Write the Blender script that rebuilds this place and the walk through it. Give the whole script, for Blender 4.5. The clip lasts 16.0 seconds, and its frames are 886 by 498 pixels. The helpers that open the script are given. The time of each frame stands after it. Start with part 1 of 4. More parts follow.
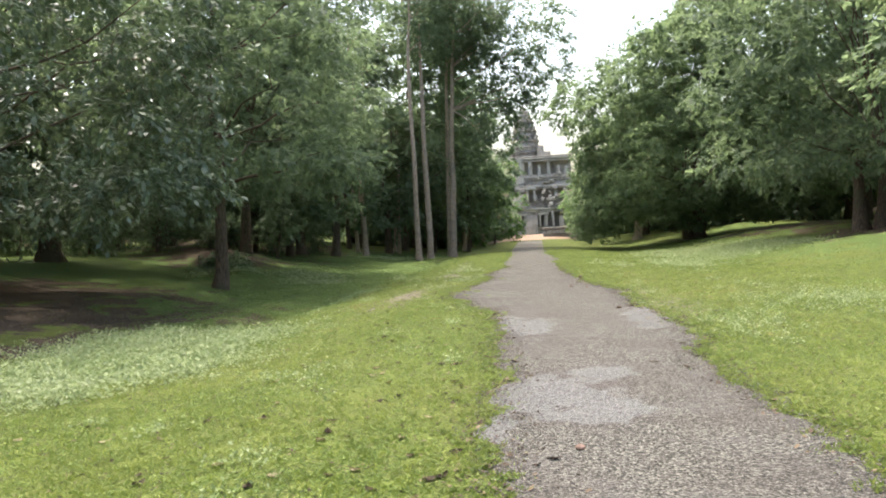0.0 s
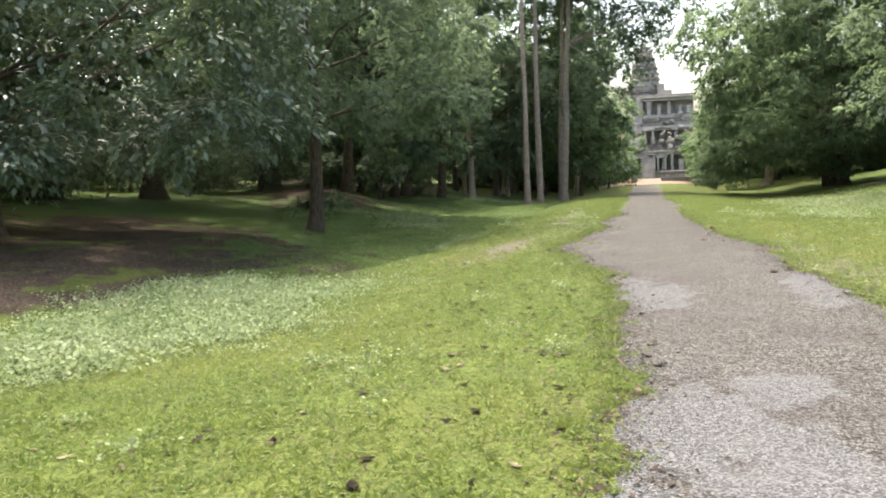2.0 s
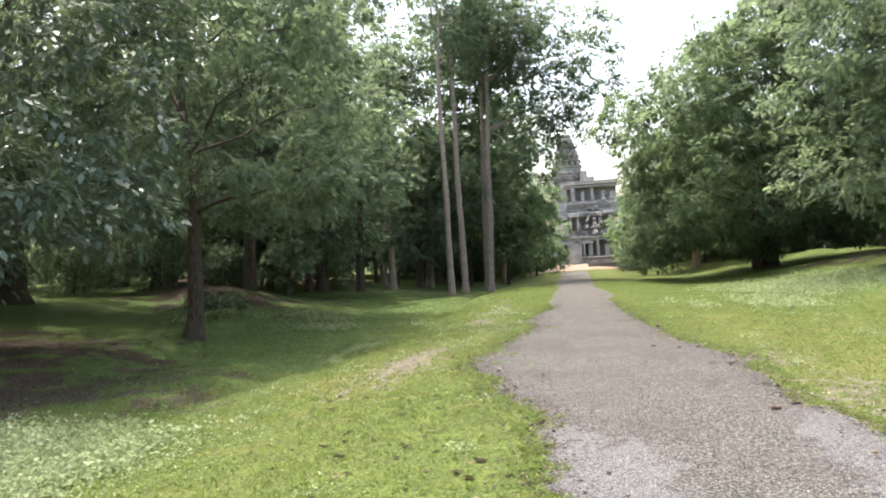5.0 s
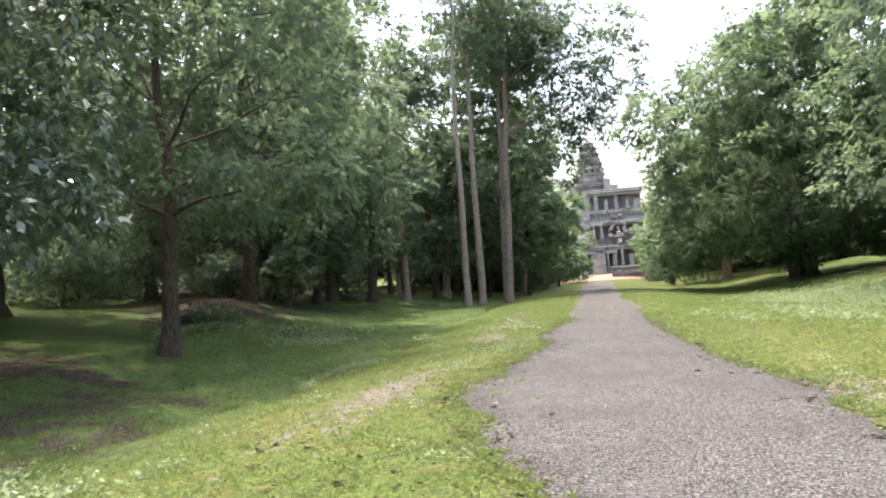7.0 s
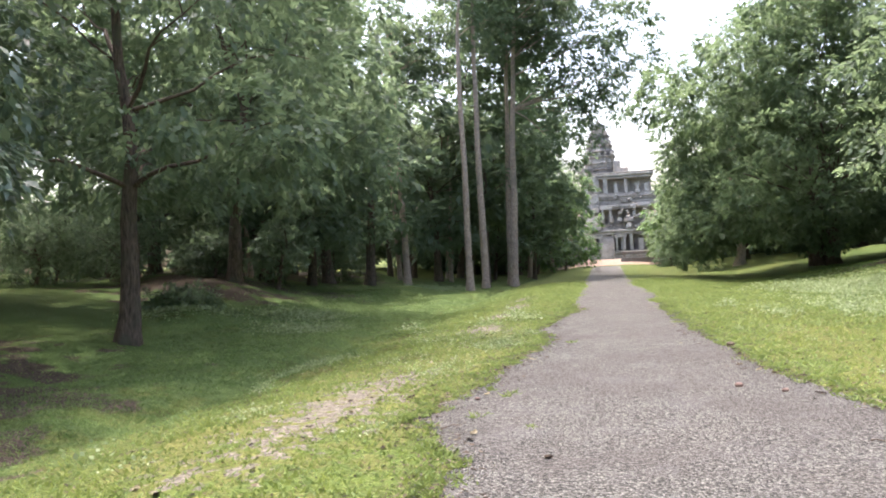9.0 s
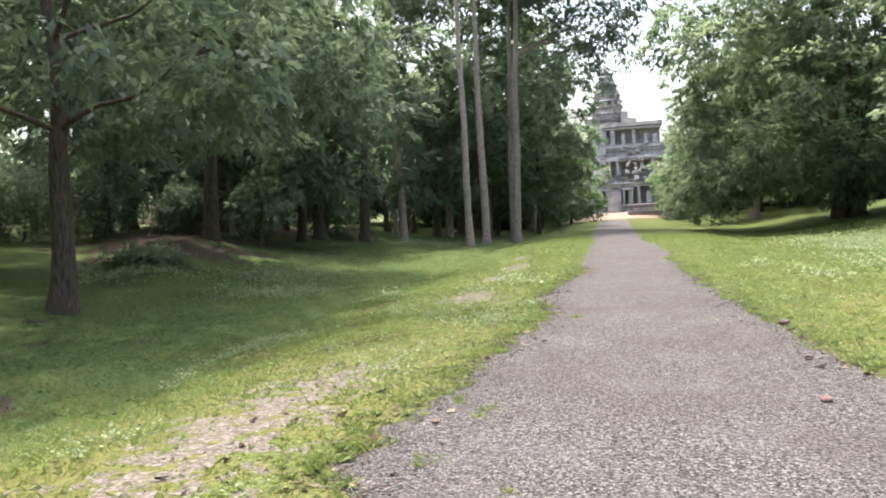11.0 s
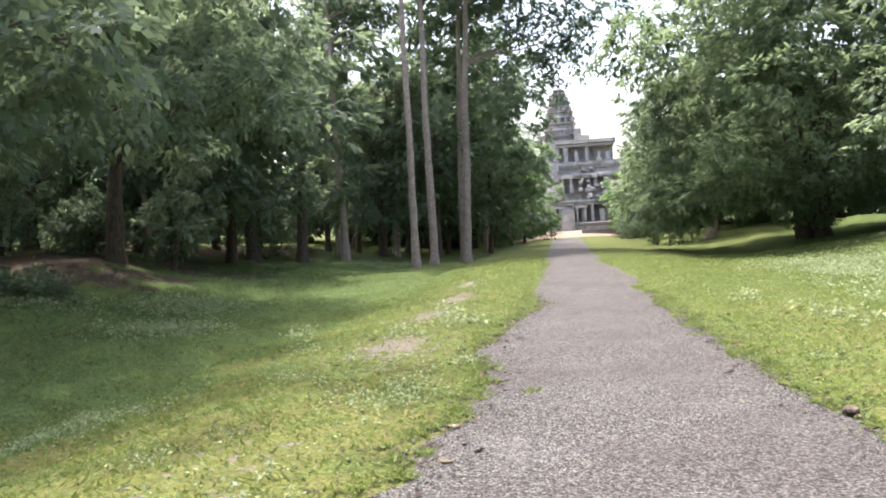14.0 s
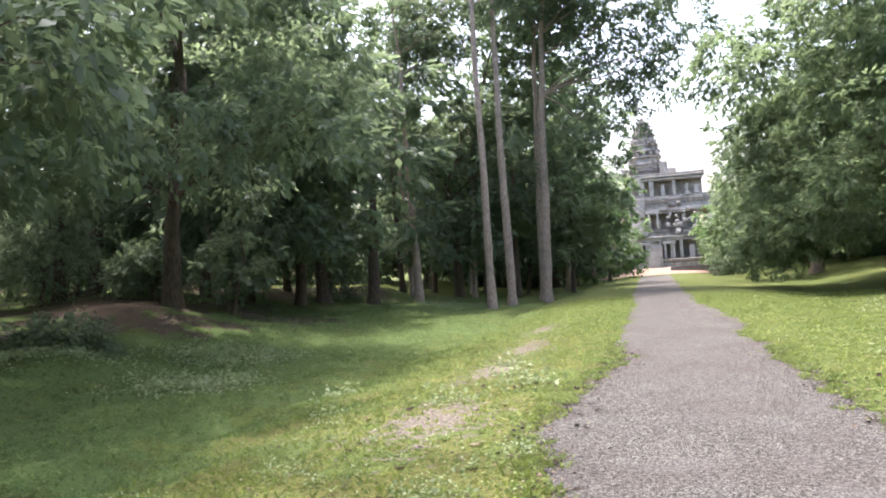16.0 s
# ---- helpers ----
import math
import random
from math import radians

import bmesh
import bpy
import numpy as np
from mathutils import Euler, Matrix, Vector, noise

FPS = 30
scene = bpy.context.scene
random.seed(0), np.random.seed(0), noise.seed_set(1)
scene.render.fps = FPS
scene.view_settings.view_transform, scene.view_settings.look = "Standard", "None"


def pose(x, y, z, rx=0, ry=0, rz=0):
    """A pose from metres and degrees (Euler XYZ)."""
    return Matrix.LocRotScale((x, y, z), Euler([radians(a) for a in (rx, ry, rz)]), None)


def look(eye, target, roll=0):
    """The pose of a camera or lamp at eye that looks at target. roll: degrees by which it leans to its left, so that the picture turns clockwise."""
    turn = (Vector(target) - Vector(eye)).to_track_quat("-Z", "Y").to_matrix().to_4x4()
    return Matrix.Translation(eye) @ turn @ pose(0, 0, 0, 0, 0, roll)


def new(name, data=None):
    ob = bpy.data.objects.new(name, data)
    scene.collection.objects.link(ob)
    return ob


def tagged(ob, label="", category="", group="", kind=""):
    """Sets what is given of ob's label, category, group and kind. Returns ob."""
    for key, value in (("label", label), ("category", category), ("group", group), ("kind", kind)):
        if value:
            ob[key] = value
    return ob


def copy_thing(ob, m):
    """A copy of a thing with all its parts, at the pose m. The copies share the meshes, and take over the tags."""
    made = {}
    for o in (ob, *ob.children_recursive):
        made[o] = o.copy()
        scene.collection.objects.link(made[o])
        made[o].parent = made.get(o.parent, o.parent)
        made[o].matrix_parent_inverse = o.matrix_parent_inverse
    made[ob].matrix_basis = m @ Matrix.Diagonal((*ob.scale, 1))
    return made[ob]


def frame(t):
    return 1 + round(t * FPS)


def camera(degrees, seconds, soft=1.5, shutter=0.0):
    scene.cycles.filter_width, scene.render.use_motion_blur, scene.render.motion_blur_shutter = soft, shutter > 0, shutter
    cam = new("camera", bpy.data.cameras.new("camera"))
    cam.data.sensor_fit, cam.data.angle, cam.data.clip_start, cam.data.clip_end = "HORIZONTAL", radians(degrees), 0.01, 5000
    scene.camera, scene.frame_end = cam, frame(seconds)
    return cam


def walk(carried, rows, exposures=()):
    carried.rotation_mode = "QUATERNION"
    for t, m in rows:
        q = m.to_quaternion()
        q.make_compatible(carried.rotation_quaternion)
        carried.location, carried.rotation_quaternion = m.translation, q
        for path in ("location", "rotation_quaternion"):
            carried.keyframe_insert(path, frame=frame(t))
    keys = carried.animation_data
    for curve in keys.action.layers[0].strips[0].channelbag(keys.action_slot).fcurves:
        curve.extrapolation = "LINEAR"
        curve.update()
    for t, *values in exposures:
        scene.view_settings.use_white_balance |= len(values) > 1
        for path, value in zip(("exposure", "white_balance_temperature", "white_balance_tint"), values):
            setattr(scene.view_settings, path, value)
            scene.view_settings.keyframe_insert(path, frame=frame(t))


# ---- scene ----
cam = camera(59.9, 16.0, soft=1.9)
EXPO = 1.95
PATH = [
    (0, (0.826, -8.298, 1.503), (0.525, -6.321, 1.466), -2.8),
    (0.5, (0.776, -7.755, 1.516), (0.424, -5.788, 1.434), -2.4),
    (1, (0.697, -7.089, 1.493), (0.258, -5.14, 1.38), -2.1),
    (1.5, (0.586, -6.541, 1.499), (0.084, -4.611, 1.345), -1.4),
    (2, (0.503, -5.891, 1.484), (-0.079, -3.986, 1.309), -2.0),
    (2.5, (0.419, -5.307, 1.508), (-0.162, -3.4, 1.345), -2.4),
    (3, (0.393, -4.618, 1.495), (-0.107, -2.688, 1.33), -1.8),
    (3.5, (0.338, -4.02, 1.536), (-0.099, -2.073, 1.409), -1.6),
    (4, (0.299, -3.305, 1.556), (-0.142, -1.355, 1.514), -4.0),
    (4.5, (0.282, -2.709, 1.594), (-0.115, -0.749, 1.613), -3.5),
    (7, (0.215, 0.706, 1.455), (-0.243, 2.651, 1.536), -3.6),
    (7.5, (0.188, 1.223, 1.44), (-0.266, 3.17, 1.496), -4.2),
    (8, (0.114, 1.872, 1.458), (-0.339, 3.819, 1.504), -3.6),
    (8.5, (0.086, 2.418, 1.462), (-0.382, 4.362, 1.506), -3.0),
    (11, (-0.161, 5.79, 1.446), (-0.66, 7.725, 1.364), -3.0),
    (11.5, (-0.173, 6.298, 1.45), (-0.608, 8.247, 1.333), -1.9),
    (12, (-0.19, 6.869, 1.462), (-0.566, 8.832, 1.411), -2.5),
    (12.5, (-0.2, 7.397, 1.492), (-0.542, 9.367, 1.468), -2.3),
    (13, (-0.255, 7.986, 1.474), (-0.62, 9.952, 1.439), -2.4),
    (13.5, (-0.36, 8.544, 1.513), (-0.729, 10.509, 1.454), -1.4),
    (14, (-0.427, 9.145, 1.504), (-0.808, 11.108, 1.461), -2.9),
    (14.5, (-0.473, 9.683, 1.509), (-0.81, 11.654, 1.504), -3.7),
    (15, (-0.491, 10.26, 1.541), (-0.838, 12.229, 1.595), -3.1),
    (15.5, (-0.517, 10.843, 1.505), (-0.914, 12.801, 1.59), -3.2),
    (16, (-0.542, 11.482, 1.485), (-1.127, 13.393, 1.556), -3.6),
]
walk(cam, [(t, look(eye, target, roll)) for t, eye, target, roll in PATH],
     exposures=[(0.0, EXPO - 0.07, 6430, 12), (1.5, EXPO + 0.02, 6420, 13), (4.5, EXPO + 0.08, 6290, 15), (7.5, EXPO + 0.20, 6110, 20), (12.0, EXPO + 0.22, 6040, 21), (16.0, EXPO + 0.32, 6000, 23)])

# ---- world and sun ----
SUN_AZ = radians(-35)       # from +y, clockwise positive
SUN_EL = radians(72)
world = bpy.data.worlds.new("sky")
scene.world = world
world.use_nodes = True
wn = world.node_tree
sky = wn.nodes.new("ShaderNodeTexSky")
sky.sky_type = "NISHITA"
sky.sun_disc = False
sky.sun_elevation = SUN_EL
sky.sun_rotation = SUN_AZ
sky.air_density = 1.4
sky.dust_density = 7.0
sky.ozone_density = 1.0
wn.nodes["Background"].inputs[1].default_value = 0.15
wn.links.new(sky.outputs[0], wn.nodes["Background"].inputs[0])
sun_data = bpy.data.lights.new("sun", "SUN")
sun_data.energy = 1.65
sun_data.angle = radians(2.0)
sun_data.color = (1.0, 0.95, 0.86)
sun = new("sun", sun_data)
sun_dir = Vector((math.sin(SUN_AZ) * math.cos(SUN_EL), math.cos(SUN_AZ) * math.cos(SUN_EL), math.sin(SUN_EL)))
sun.matrix_world = look(sun_dir * 60, (0, 0, 0))


# ---- materials ----
class Nodes:
    """Small helper round one node material."""

    def __init__(self, name):
        self.mat = bpy.data.materials.new(name)
        self.mat.use_nodes = True
        self.tree = self.mat.node_tree
        self.bsdf = self.tree.nodes["Principled BSDF"]
        self.out = self.tree.nodes["Material Output"]
        self.coord = self.tree.nodes.new("ShaderNodeTexCoord").outputs["Object"]

    def node(self, kind, **values):
        n = self.tree.nodes.new(kind)
        for k, v in values.items():
            n.inputs[k].default_value = v
        return n

    def link(self, a, b):
        self.tree.links.new(a, b)

    def noise(self, scale, detail=4.0, rough=0.6, stretch=None):
        n = self.node("ShaderNodeTexNoise", Scale=scale, Detail=detail, Roughness=rough)
        src = self.coord
        if stretch:
            m = self.node("ShaderNodeMapping")
            m.inputs["Scale"].default_value = stretch
            self.link(src, m.inputs[0])
            src = m.outputs[0]
        self.link(src, n.inputs["Vector"])
        return n.outputs["Fac"]

    def voronoi(self, scale, what="Distance"):
        n = self.node("ShaderNodeTexVoronoi", Scale=scale)
        self.link(self.coord, n.inputs["Vector"])
        return n.outputs[what]

    def ramp(self, fac, stops):
        n = self.tree.nodes.new("ShaderNodeValToRGB")
        els = n.color_ramp.elements
        while len(els) < len(stops):
            els.new(0.5)
        for e, (p, c) in zip(els, stops):
            e.position, e.color = p, (*c, 1)
        self.link(fac, n.inputs[0])
        return n.outputs[0]

    def mix(self, fac, a, b, blend="MIX"):
        n = self.tree.nodes.new("ShaderNodeMix")
        n.data_type, n.blend_type = "RGBA", blend
        for src, i in ((fac, 0), (a, 6), (b, 7)):
            if isinstance(src, (int, float)):
                n.inputs[i].default_value = src
            elif isinstance(src, tuple):
                n.inputs[i].default_value = (*src, 1)
            else:
                self.link(src, n.inputs[i])
        return n.outputs[2]

    def step(self, fac, lo, hi):
        n = self.tree.nodes.new("ShaderNodeMapRange")
        n.inputs["From Min"].default_value, n.inputs["From Max"].default_value = lo, hi
        self.link(fac, n.inputs[0])
        return n.outputs[0]

    def bump(self, height, strength, distance):
        n = self.node("ShaderNodeBump", Strength=strength, Distance=distance)
        self.link(height, n.inputs["Height"])
        self.link(n.outputs[0], self.bsdf.inputs["Normal"])

    def done(self, colour, rough=0.9, spec=0.3):
        if isinstance(colour, tuple):
            self.bsdf.inputs["Base Color"].default_value = (*colour, 1)
        else:
            self.link(colour, self.bsdf.inputs["Base Color"])
        self.bsdf.inputs["Roughness"].default_value = rough
        self.bsdf.inputs["Specular IOR Level"].default_value = spec
        return self.mat


def leaf_material(name, dark, mid, light, through_share=0.35, rough=0.5, gloss=0.3, clump=0.0):
    """Leaves: each one of its own tint, matt-glossy, with light passing through."""
    m = Nodes(name)
    geo = m.tree.nodes.new("ShaderNodeNewGeometry")
    tint = m.ramp(geo.outputs["Random Per Island"], [(0.0, dark), (0.55, mid), (1.0, light)])
    big = m.step(m.noise(0.35, 2.0), 0.35, 0.7)
    col = m.mix(big, tint, m.mix(0.45, tint, light), "MIX")
    if clump:
        col = m.mix(m.step(m.noise(clump, 3.0, 0.65), 0.40, 0.60), m.mix(0.6, col, dark), col)
    m.done(col, rough, gloss)
    tr = m.tree.nodes.new("ShaderNodeBsdfTranslucent")
    m.link(m.mix(0.5, col, (0.31, 0.41, 0.18)), tr.inputs[0])
    both = m.node("ShaderNodeMixShader", Fac=through_share)
    m.link(m.bsdf.outputs[0], both.inputs[1])
    m.link(tr.outputs[0], both.inputs[2])
    m.link(both.outputs[0], m.out.inputs[0])
    return m.mat


def bark_material(name, dark, light, band=(9, 9, 1.6), moss=(0.13, 0.15, 0.08)):
    m = Nodes(name)
    a = m.noise(2.2, 6.0, 0.65, band)
    col = m.ramp(a, [(0.38, dark), (0.62, light)])
    col = m.mix(m.step(m.noise(1.1, 3.0), 0.5, 0.66), col, moss)
    m.bump(a, 0.7, 0.03)
    return m.done(col, 0.92, 0.2)


LEAF_DEEP = leaf_material("leaf_deep_green", (0.062, 0.094, 0.058), (0.098, 0.138, 0.088), (0.124, 0.164, 0.108), 0.54, 0.50, 0.18)
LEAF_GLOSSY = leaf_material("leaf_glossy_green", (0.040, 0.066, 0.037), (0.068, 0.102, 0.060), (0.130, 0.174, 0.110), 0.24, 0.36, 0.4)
LEAF_MID = leaf_material("leaf_mid_green", (0.060, 0.094, 0.050), (0.094, 0.140, 0.072), (0.120, 0.168, 0.086), 0.54, 0.50, 0.18)
LEAF_GREY = leaf_material("leaf_grey_green", (0.062, 0.090, 0.060), (0.095, 0.130, 0.084), (0.150, 0.185, 0.122), 0.56, 0.5, 0.15)
LEAF_LIGHT = leaf_material("leaf_light_green", (0.050, 0.110, 0.020), (0.090, 0.180, 0.032), (0.140, 0.240, 0.050), 0.42, 0.5)
WEED = leaf_material("weed_leaf", (0.108, 0.153, 0.045), (0.195, 0.245, 0.100), (0.310, 0.350, 0.195), 0.35, 0.75)
BLADE = leaf_material("grass_blade", (0.052, 0.082, 0.010), (0.112, 0.148, 0.020), (0.205, 0.228, 0.050), 0.50, 0.85, 0.1, 6.0)
# blades with the deeper green of tree shade put into their colour
BLADE_DEEP = leaf_material("shade_tinted_blade", (0.060, 0.102, 0.024), (0.104, 0.160, 0.040), (0.175, 0.226, 0.080), 0.5, 0.8, 0.1, 5.0)
BARK_BROWN = bark_material("bark_brown", (0.050, 0.037, 0.028), (0.150, 0.110, 0.080), moss=(0.090, 0.082, 0.055))
BARK_PALE = bark_material("bark_pale", (0.230, 0.172, 0.128), (0.440, 0.348, 0.268), (7, 7, 2.2), (0.240, 0.200, 0.155))


def spots(m, places, wobble=0.55, scale=3.0):
    """A ragged mask round places (x, y, rx, ry) of the land."""
    grain = m.noise(scale, 3.0, 0.6)
    best = None
    for x, y, rx, ry in places:
        shift = m.node("ShaderNodeMapping")
        shift.inputs["Location"].default_value = (-x / rx, -y / ry, 0)
        shift.inputs["Scale"].default_value = (1 / rx, 1 / ry, 0)
        m.link(m.coord, shift.inputs[0])
        far = m.tree.nodes.new("ShaderNodeVectorMath")
        far.operation = "LENGTH"
        m.link(shift.outputs[0], far.inputs[0])
        if best is None:
            best = far.outputs["Value"]
        else:
            low = m.tree.nodes.new("ShaderNodeMath")
            low.operation = "MINIMUM"
            m.link(best, low.inputs[0])
            m.link(far.outputs["Value"], low.inputs[1])
            best = low.outputs[0]
    add = m.tree.nodes.new("ShaderNodeMath")
    add.operation = "MULTIPLY_ADD"
    m.link(grain, add.inputs[0])
    add.inputs[1].default_value = wobble * 4
    m.link(best, add.inputs[2])
    return m.step(add.outputs[0], 1.12 + wobble * 2, 0.88 + wobble * 2)


SOIL_SPOTS = [(-3.1, 10.7, 0.42, 1.7), (-2.9, 12.4, 0.3, 0.6), (-3.1, 19.2, 0.40, 1.0), (-3.4, 23.0, 0.36, 1.0), (-3.45, 26.2, 0.30, 1.8), (-4.0, 31.0, 0.3, 1.2), (2.9, 6.5, 0.35, 1.2), (2.5, 9.9, 0.4, 0.8)]
LITTER_SPOTS = [(-11.2, 5.0, 2.2, 2.4), (-12.0, 9.4, 3.9, 3.4), (-9.2, 12.6, 1.6, 1.6), (-16.5, 14.5, 4.6, 3.6), (-19.0, 32.5, 3.4, 3.0), (-17.2, 32.2, 2.6, 2.2), (-16.0, 38.0, 2.5, 2.5), (-25.0, 42.0, 5.0, 6.0), (-24.0, 55.0, 5.0, 6.0), (15.5, 45.0, 3.5, 5.0), (17.0, 30.0, 4.0, 6.0)]
PALE_SPOTS = [(0.62, -1.25, 0.50, 0.85), (1.15, -0.35, 0.38, 0.32), (1.10, -1.90, 0.36, 0.55), (0.28, -2.45, 0.14, 0.45), (0.28, 3.6, 0.42, 0.95), (-0.05, 4.6, 0.3, 0.5), (2.15, 4.3, 0.33, 1.35), (2.3, 5.5, 0.3, 0.4)]
DRY_SPOTS = [(-3.0, 13.0, 1.5, 5.0), (-3.6, 23.0, 1.4, 7.0), (3.2, 14.0, 1.3, 8.0), (-4.2, 17.5, 1.2, 4.0)]
# tree shade on the grass, put into the lawn colour as deeper green
SHADE_TINT_SPOTS = [(-10.8, 18.0, 4.9, 7.5), (-11.8, 33.0, 5.2, 12.0), (-14.0, 52.0, 5.0, 12.0), (-20.0, 24.0, 7.0, 10.0), (-26.0, 40.0, 9.0, 18.0), (11.5, 30.0, 4.0, 10.0), (15.0, 50.0, 7.0, 12.0)]


def ground_material():
    m = Nodes("lawn")
    fine = m.noise(30, 2.0, 0.6)
    tuft = m.noise(9, 3.0, 0.6)
    mid = m.noise(2.2, 3.0, 0.6)
    big = m.noise(0.25, 3.0, 0.55)
    col = m.ramp(fine, [(0.36, (0.021, 0.032, 0.009)), (0.5, (0.064, 0.082, 0.019)), (0.64, (0.129, 0.144, 0.045))])
    col = m.mix(m.step(tuft, 0.42, 0.62), col, m.mix(0.6, col, (0.053, 0.087, 0.018)))
    col = m.mix(m.step(mid, 0.45, 0.62), col, m.mix(0.45, col, (0.098, 0.130, 0.026)))
    col = m.mix(m.step(big, 0.46, 0.62), col, m.mix(0.5, col, (0.098, 0.106, 0.028)))
    col = m.mix(m.step(m.noise(14, 3.0, 0.6), 0.60, 0.68), col, m.mix(0.7, col, (0.053, 0.039, 0.025)))
    col = m.mix(spots(m, DRY_SPOTS, 1.4, 1.1), col, m.mix(0.3, col, (0.150, 0.128, 0.040)))
    grain = m.noise(26, 3.0, 0.65)
    soil = m.ramp(grain, [(0.36, (0.080, 0.068, 0.050)), (0.5, (0.122, 0.108, 0.080)), (0.64, (0.205, 0.182, 0.142))])
    col = m.mix(spots(m, SOIL_SPOTS, 2.2, 5.0), col, soil)
    col = m.mix(spots(m, SHADE_TINT_SPOTS, 0.9, 0.9), col, m.mix(0.6, col, (0.070, 0.112, 0.034)))
    litter = m.ramp(grain, [(0.36, (0.027, 0.020, 0.014)), (0.52, (0.059, 0.045, 0.030)), (0.66, (0.134, 0.105, 0.075))])
    col = m.mix(spots(m, LITTER_SPOTS, 1.2, 0.8), col, litter)
    m.bump(tuft, 1.0, 0.09)
    return m.done(col, 0.95, 0.1)


def gravel_material():
    m = Nodes("gravel")
    cell = m.voronoi(84, "Color")
    grey = m.tree.nodes.new("ShaderNodeSeparateColor")
    m.link(cell, grey.inputs[0])
    col = m.ramp(grey.outputs[0], [(0.0, (0.013, 0.0128, 0.0105)), (0.34, (0.062, 0.061, 0.0505)), (0.68, (0.138, 0.135, 0.113)), (1.0, (0.280, 0.275, 0.238))])
    patch = m.step(m.noise(0.55, 3.0, 0.6), 0.44, 0.60)
    col = m.mix(patch, col, m.mix(0.4, col, (0.078, 0.069, 0.060)))
    fine = m.noise(110, 2.0, 0.6)
    col = m.mix(m.step(fine, 0.55, 0.8), col, (0.053, 0.045, 0.039))
    speck = m.ramp(m.noise(34, 2.0, 0.6), [(0.36, (0.55, 0.53, 0.52)), (0.5, (1.0, 0.98, 0.97)), (0.64, (1.25, 1.23, 1.21))])
    col = m.mix(1.0, col, speck, "MULTIPLY")
    pale = m.ramp(grey.outputs[1], [(0.0, (0.060, 0.060, 0.058)), (0.4, (0.120, 0.120, 0.116)), (1.0, (0.300, 0.300, 0.292))])
    col = m.mix(spots(m, PALE_SPOTS, 0.62, 3.4), col, m.mix(0.66, col, pale))
    col = m.mix(m.step(m.noise(1.3, 4.0, 0.6), 0.52, 0.66), col, m.mix(0.22, col, (0.165, 0.157, 0.148)))
    m.bump(m.voronoi(84), 1.0, 0.022)
    return m.done(col, 0.92, 0.25)


def soil_material(name, dark, light, scale=24):
    m = Nodes(name)
    fine = m.noise(scale, 6.0, 0.7)
    col = m.ramp(fine, [(0.28, dark), (0.72, light)])
    col = m.mix(m.step(m.noise(2.1, 4.0), 0.5, 0.7), col, tuple(0.7 * c for c in dark))
    m.bump(fine, 0.8, 0.02)
    return m.done(col, 0.95, 0.15)


def stone_material(name, dark, light, course=2.4):
    """Weathered sandstone in courses."""
    m = Nodes(name)
    a = m.noise(0.8, 6.0, 0.65)
    col = m.ramp(a, [(0.3, dark), (0.7, light)])
    br = m.node("ShaderNodeTexBrick", Scale=course)
    br.inputs["Color1"].default_value = (0.9, 0.9, 0.9, 1)
    br.inputs["Color2"].default_value = (0.6, 0.6, 0.6, 1)
    br.inputs["Mortar"].default_value = (0.22, 0.22, 0.22, 1)
    br.inputs["Mortar Size"].default_value = 0.02
    turn = m.node("ShaderNodeMapping")
    turn.inputs["Rotation"].default_value = (radians(90), 0, 0)
    m.link(m.coord, turn.inputs[0])
    m.link(turn.outputs[0], br.inputs["Vector"])
    col = m.mix(0.5, col, br.outputs[0], "MULTIPLY")
    col = m.mix(m.step(m.noise(0.5, 5.0, 0.7, (1, 1, 0.3)), 0.52, 0.68), col, m.mix(0.7, col, (0.080, 0.080, 0.070)))
    m.bump(a, 0.7, 0.15)
    return m.done(col, 0.93, 0.2)


LAWN = ground_material()
GRAVEL = gravel_material()
SAND = soil_material("orange_sand", (0.180, 0.124, 0.086), (0.297, 0.221, 0.160), 6)
STONE = stone_material("sandstone", (0.310, 0.278, 0.232), (0.480, 0.440, 0.376))
STONE_PALE = stone_material("sandstone_pale", (0.365, 0.338, 0.286), (0.540, 0.512, 0.446))
STONE_DARK = stone_material("sandstone_dark", (0.170, 0.156, 0.134), (0.330, 0.306, 0.268))


def plain_material(name, colour, other, scale=20, rough=0.9):
    m = Nodes(name)
    return m.done(m.ramp(m.noise(scale, 4.0), [(0.35, colour), (0.65, other)]), rough, 0.2)


DEAD_DARK = plain_material("dead_leaf_dark", (0.026, 0.020, 0.014), (0.070, 0.048, 0.031))
DEAD_TAN = plain_material("dead_leaf_tan", (0.170, 0.138, 0.080), (0.310, 0.268, 0.165))
TWIG = plain_material("twig_wood", (0.060, 0.045, 0.032), (0.150, 0.115, 0.080))
BRICK_RED = plain_material("red_stone", (0.125, 0.082, 0.062), (0.210, 0.145, 0.112), 30)
PEBBLE = Nodes("pebble")
_geo = PEBBLE.tree.nodes.new("ShaderNodeNewGeometry")
PEBBLE = PEBBLE.done(PEBBLE.ramp(_geo.outputs["Random Per Island"], [(0.0, (0.030, 0.028, 0.024)), (0.5, (0.105, 0.100, 0.088)), (1.0, (0.215, 0.208, 0.188))]), 0.85, 0.3)


CRUMB = Nodes("crumb_and_shade_speck")
_geo = CRUMB.tree.nodes.new("ShaderNodeNewGeometry")
CRUMB = CRUMB.done(CRUMB.ramp(_geo.outputs["Random Per Island"], [(0.0, (0.020, 0.015, 0.011)), (0.7, (0.070, 0.050, 0.034)), (1.0, (0.170, 0.130, 0.085))]), 0.9, 0.2)


